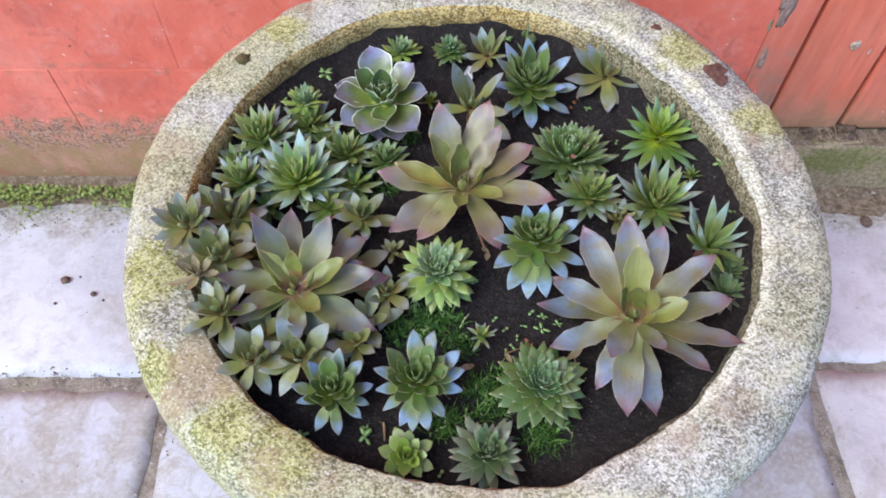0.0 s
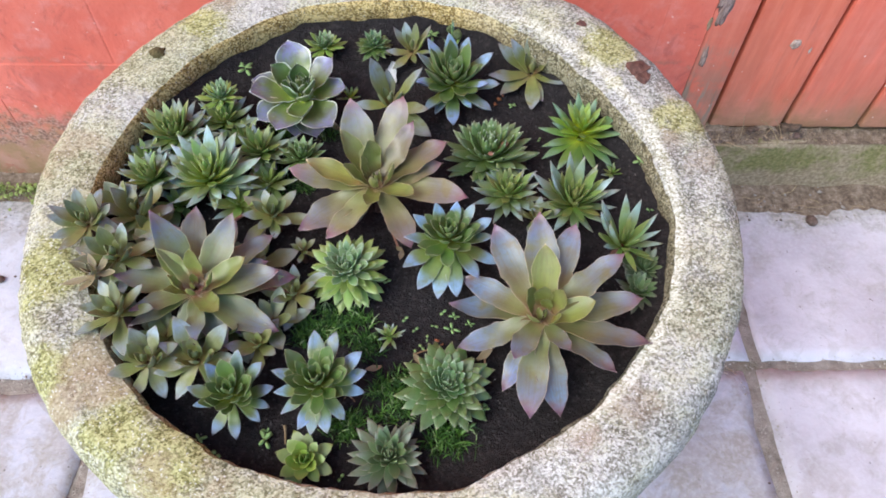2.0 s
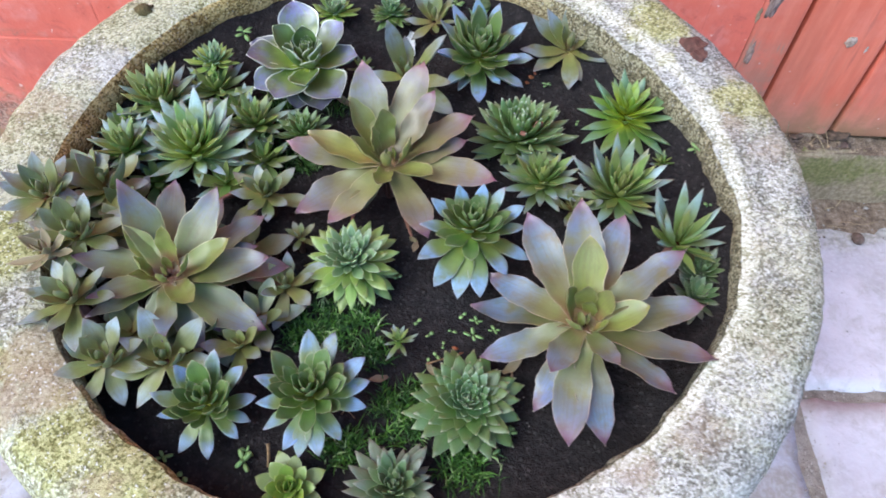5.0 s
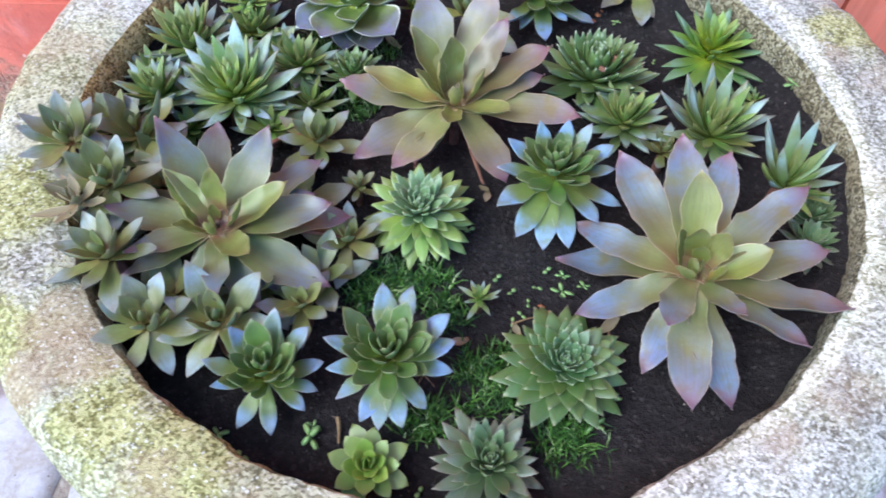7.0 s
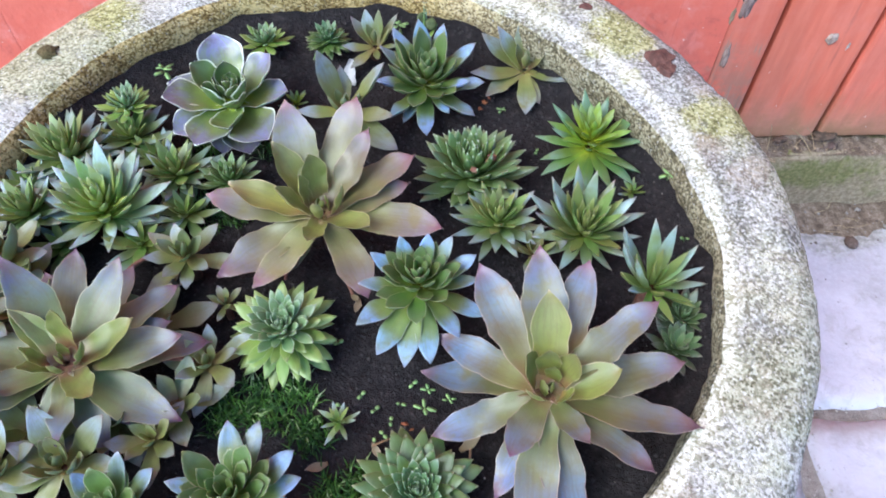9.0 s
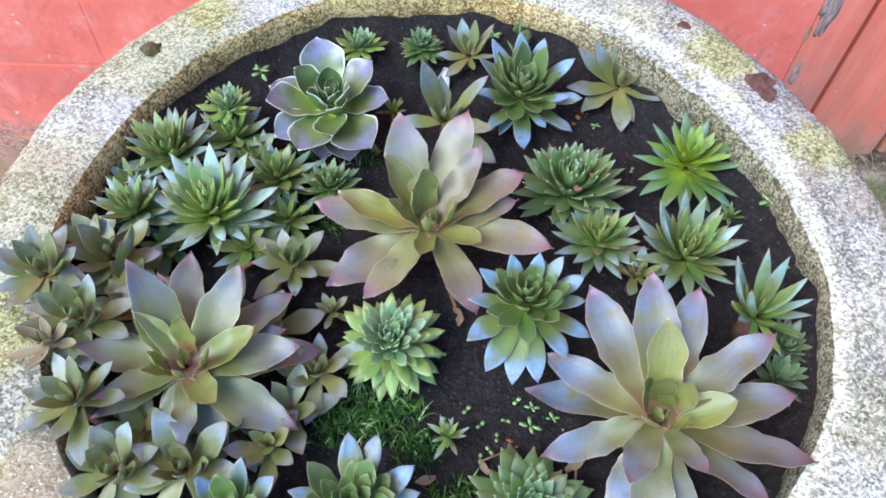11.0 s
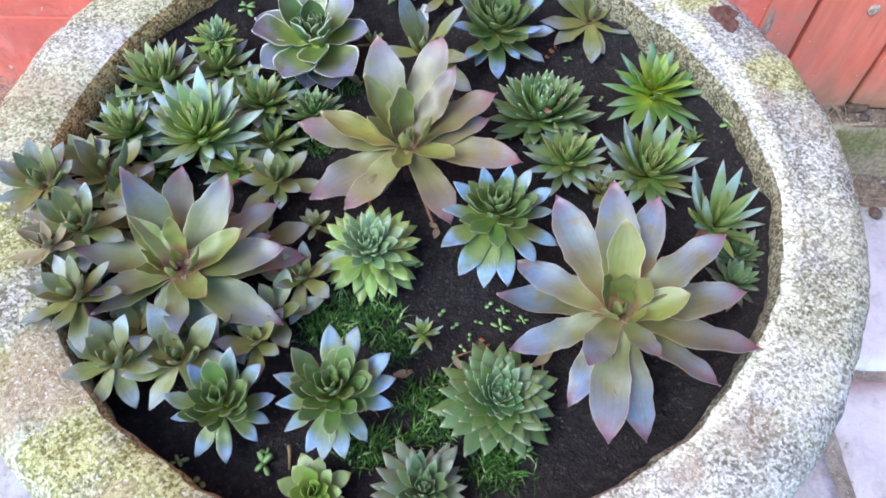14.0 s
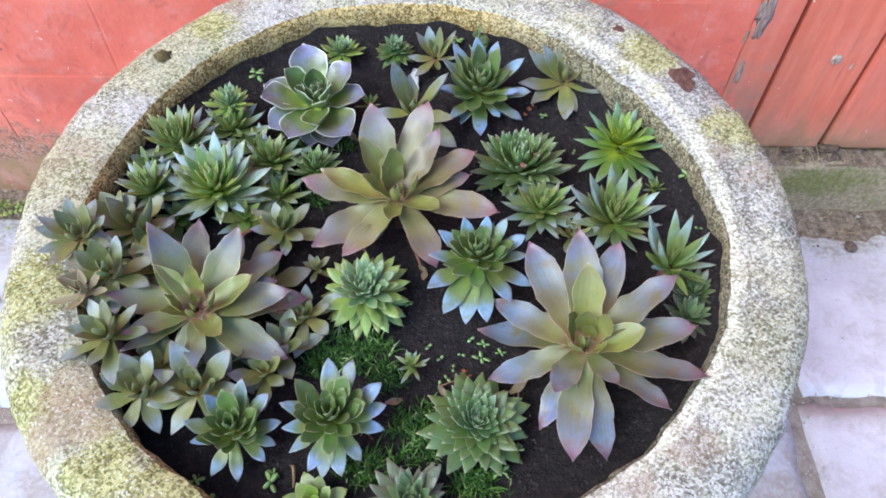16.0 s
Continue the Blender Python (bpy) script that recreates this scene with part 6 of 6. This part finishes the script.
scatter("step_litter", "brown litter gathered under the door", "litter", PEBBLE, 150, 0.265, 0.42, 0.454, 0.468, 0.0006, 0.0030, 14, 0.066)
scatter("step_litter", "brown litter gathered under the door", "litter", DRY, 60, 0.265, 0.42, 0.454, 0.468, 0.0005, 0.0018, 15, 0.066)
hole = part("dirt_clod", lump_bm(0.0045, 0.6, 31, 2, 0.5), PEBBLE, smooth=True)
hole.matrix_basis = pose(0.384, 0.464, 0.069)
tagged(hole, "dark clod of dirt caught under the door", "dirt clod")

# withered bits among the plants
for k, (x, y, z, s, az) in enumerate(((0.0700, 0.2560, 0.2680, 0.0014, 20), (0.0780, 0.2640, 0.2670, 0.0018, 80), (0.0815, 0.2665, 0.2630, 0.0014, 130), (0.0760, 0.2610, 0.2680, 0.0011, 60))):
    b = part("dried_flower", lump_bm(s, 0.6, 40 + k, 2, 0.7), plain("withered_pink_brown", (0.13, 0.055, 0.035), (0.28, 0.14, 0.09), 400, 0.9, 0.8) if k == 0 else bpy.data.materials["withered_pink_brown"])
    b.matrix_basis = pose(x, y, z, 0, 0, az)
    tagged(b, "shrivelled brown flower remnant caught in a rosette", "dried flower", "dried flowers")


def dead_leaf(x, y, z, length, az, pitch, label, kind="dry"):
    ob = new("dead_leaf", leaf_mesh(kind, False, 1))
    ob.matrix_basis = Matrix.Translation((x, y, z)) @ Matrix.Rotation(radians(az - 90), 4, "Z") @ Matrix.Rotation(radians(pitch), 4, "X") @ Matrix.Diagonal((length * 1.3, length, length, 1))
    return tagged(ob, label, "dead leaf", "dead leaves")


for x, y, z, l, az, p in ((0.0150, 0.1470, 0.2465, 0.008, 200, 5), (0.0235, 0.2100, 0.2480, 0.007, -100, -5), (0.0205, 0.2120, 0.2490, 0.006, -60, 10), (0.0600, 0.1500, 0.2470, 0.009, 30, 5), (0.0330, 0.1480, 0.2465, 0.006, 120, 5), (-0.0130, 0.2900, 0.2480, 0.010, 150, 15), (-0.0560, 0.2120, 0.2500, 0.014, 40, 10)):
    dead_leaf(x, y, soil_height(x, y) + 0.002, l, az, p, "withered tan leaf lying on the soil")


# rot and dirt under the door, peeled paint beside it
for k, (x, z, s, flat) in enumerate(((0.3772, 0.0735, 0.0080, 0.45), (0.3435, 0.0700, 0.0050, 0.6), (0.3600, 0.0690, 0.0042, 0.6))):
    b = part("dirt_clump", lump_bm(s, 0.55, 60 + k, 3, flat), CLUMP, smooth=True)
    b.matrix_basis = pose(x, WALL_Y + 0.003, z, 0, 0, 20 * k) @ Matrix.Diagonal((1.5, 0.7, 1, 1))
    tagged(b, "dark clump of dirt lodged under the door", "dirt", "clumps of dirt under the door")
for k, (x, z, s, mat) in enumerate(((0.2700, 0.2060, 0.0090, FLAKE), (0.2650, 0.2120, 0.0050, FLAKE), (0.2685, 0.1567, 0.0048, FLAKE), (0.3572, 0.1615, 0.0022, GRAVEL), (0.2620, 0.1900, 0.0030, DRY))):
    b = part("paint_flake", lump_bm(s, 0.6, 70 + k, 3, 0.05), mat, smooth=True)
    b.matrix_basis = pose(x, WALL_Y + (0.0040 if x > 0.3 else 0.0004), z, 90, 0, 0) @ Matrix.Diagonal((0.5, 1.8, 1, 1))
    tagged(b, "patch of peeled paint and old filler by the door", "paint flake", "peeled patches by the door")


def build_door_dirt():
    """Dirt and rot heaped on the step against the door, deepest beside the post."""
    nx, ny = 150, 10
    verts, faces = [], []
    for j in range(ny + 1):
        for i in range(nx + 1):
            x, f = 0.258 + 0.30 * i / nx, j / ny
            y = 0.4560 + 0.0175 * f + 0.002 * noise.noise(Vector((x, f, 2)) * 40)
            deep = 0.55 + 0.45 * math.cos(min(1.0, (x - 0.258) / 0.16) * math.pi)
            h = (0.0015 + 0.011 * deep + 0.006 * math.exp(-((x - 0.377) / 0.012) ** 2)) * f ** 1.4 * (1 + 0.9 * noise.noise(Vector((x, y, 1)) * 60)) + 0.002 * noise.noise(Vector((x, y, 3)) * 210) * min(1, f * 3)
            verts.append((x, y, 0.0655 + h))
    w = nx + 1
    for j in range(ny):
        for i in range(nx):
            faces.append((j * w + i, j * w + i + 1, (j + 1) * w + i + 1, (j + 1) * w + i))
    return tagged(mesh_object("dirt_drift", verts, faces, EARTH), "brown dirt and rot heaped on the step under the door", "dirt", kind="stuff")


build_door_dirt()


# runners, twigs and scraps among the plants
def stalk(name, label, category, mat, points, thick, group=""):
    """A bent round stalk through the points given, thinner towards its end."""
    cu = bpy.data.curves.new(name, "CURVE")
    cu.dimensions, cu.bevel_depth, cu.bevel_resolution, cu.use_fill_caps = "3D", thick, 2, True
    sp = cu.splines.new("NURBS")
    sp.points.add(len(points) - 1)
    sp.use_endpoint_u, sp.order_u = True, 3
    for k, q in enumerate(points):
        sp.points[k].co = (*q, 1)
        sp.points[k].radius = 1 - 0.45 * k / (len(points) - 1)
    cu.materials.append(mat)
    return tagged(new(name, cu), label, category, group)


RUNNER = plain("red_brown_runner", (0.12, 0.045, 0.03), (0.24, 0.10, 0.065), 500, 0.6, 0.4)
TWIG = plain("tan_twig", (0.17, 0.10, 0.05), (0.34, 0.22, 0.12), 600, 0.85, 0.6)
SCRAP = plain("orange_dried_scrap", (0.20, 0.06, 0.025), (0.38, 0.15, 0.06), 500, 0.8, 0.6)
for points in (((-0.0668, 0.2060, 0.258), (-0.0620, 0.2170, 0.260), (-0.0540, 0.2240, 0.259), (-0.0440, 0.2280, 0.257)),
               ((-0.0010, 0.2300, 0.262), (-0.0035, 0.2230, 0.254), (-0.0048, 0.2160, 0.251)),
               ((-0.0480, 0.1800, 0.257), (-0.0400, 0.1815, 0.255), (-0.0290, 0.1800, 0.253)),
               ((0.0150, 0.2230, 0.262), (0.0180, 0.2160, 0.255), (0.0215, 0.2090, 0.250))):
    stalk("runner", "red-brown runner joining a rosette to its offset", "runner", RUNNER, points, 0.0011, "runners between rosettes")
for x0, y0, x1, y1, lift, thick in ((-0.0273, 0.1189, -0.0266, 0.1114, 0.0030, 0.0007), (0.0019, 0.1360, -0.0017, 0.1318, 0.0050, 0.0003), (-0.0030, 0.1345, 0.0035, 0.1300, 0.0045, 0.0003), (0.0640, 0.1560, 0.0625, 0.1420, 0.0030, 0.0006), (0.0300, 0.1515, 0.0385, 0.1560, 0.0040, 0.0004)):
    xm, ym = (x0 + x1) / 2 + 0.0006, (y0 + y1) / 2 + 0.0004
    stalk("twig", "thin tan twig lying on the soil", "twig", TWIG, ((x0, y0, soil_height(x0, y0) + lift), (xm, ym, soil_height(xm, ym) + lift * 0.8), (x1, y1, soil_height(x1, y1) + 0.0006)), thick, "twigs on the soil")
for k, (x, y, s) in enumerate(((0.0766, 0.3104, 0.0017), (0.0790, 0.3140, 0.0022), (0.0812, 0.3172, 0.0014), (0.0411, 0.1604, 0.0019), (0.0435, 0.1585, 0.0012), (-0.0461, 0.2681, 0.0018), (-0.0440, 0.2735, 0.0013))):
    b = part("dried_scrap", lump_bm(s * 0.65, 0.8, 120 + k, 2, 0.5), SCRAP, smooth=True)
    b.matrix_basis = pose(x, y, soil_height(x, y) + s * 0.3 + (0.010 if x < 0 else 0.0), 20 * k, 15, 50 * k)
    tagged(b, "orange-brown dried flower scrap on the soil", "dried scrap", "dried scraps")
rnd = random.Random(31)
for k in range(11):
    x, y = rnd.uniform(0.268, 0.385), WALL_Y - rnd.uniform(0.003, 0.009)
    dx, up = rnd.uniform(-0.022, 0.022), rnd.uniform(0.004, 0.024)
    stalk("dry_stalk", "thin dry grass stalk lodged at the foot of the door", "dry grass", DRY, ((x, y, 0.0665), (x + dx * 0.5, y + 0.003, 0.068 + up * 0.7), (x + dx, WALL_Y - 0.0012, 0.067 + up)), 0.00045, "dry stalks at the door")

DULL = plain("dull_weed_green", (0.045, 0.065, 0.018), (0.12, 0.15, 0.05), 400, 0.6, 0.3)


def rim_shoot(x, y):
    """A slender weed that leans against the far wall of the planter."""
    z = soil_height(x, y)
    plant = tagged(new("weed_shoot"), "slender green weed leaning against the planter wall", "weed")
    plant.location = (x, y, z)
    for az, pitch, length, wide in ((80, 66, 0.018, 0.45), (40, 50, 0.012, 0.8), (130, 40, 0.009, 0.8), (-60, 35, 0.008, 0.8), (85, 80, 0.021, 0.3)):
        add_leaf(plant, "star", az == 40, 1, Vector((0, 0, 0.0005)), az, pitch, length, wide)
    for k, (dx, dy, dz) in enumerate(((0.0035, 0.0030, 0.0105), (-0.0010, 0.0040, 0.0135))):
        bm = lump_bm(0.0030 - 0.0006 * k, 0.35, 9 + k, 2, 0.25)
        part("round_leaf", bm, DULL, plant, "dull green rounded leaf", True).matrix_basis = pose(dx, dy, dz, 40 + 25 * k, 20 - 35 * k, 30 * k)


rim_shoot(0.0510, 0.3490)
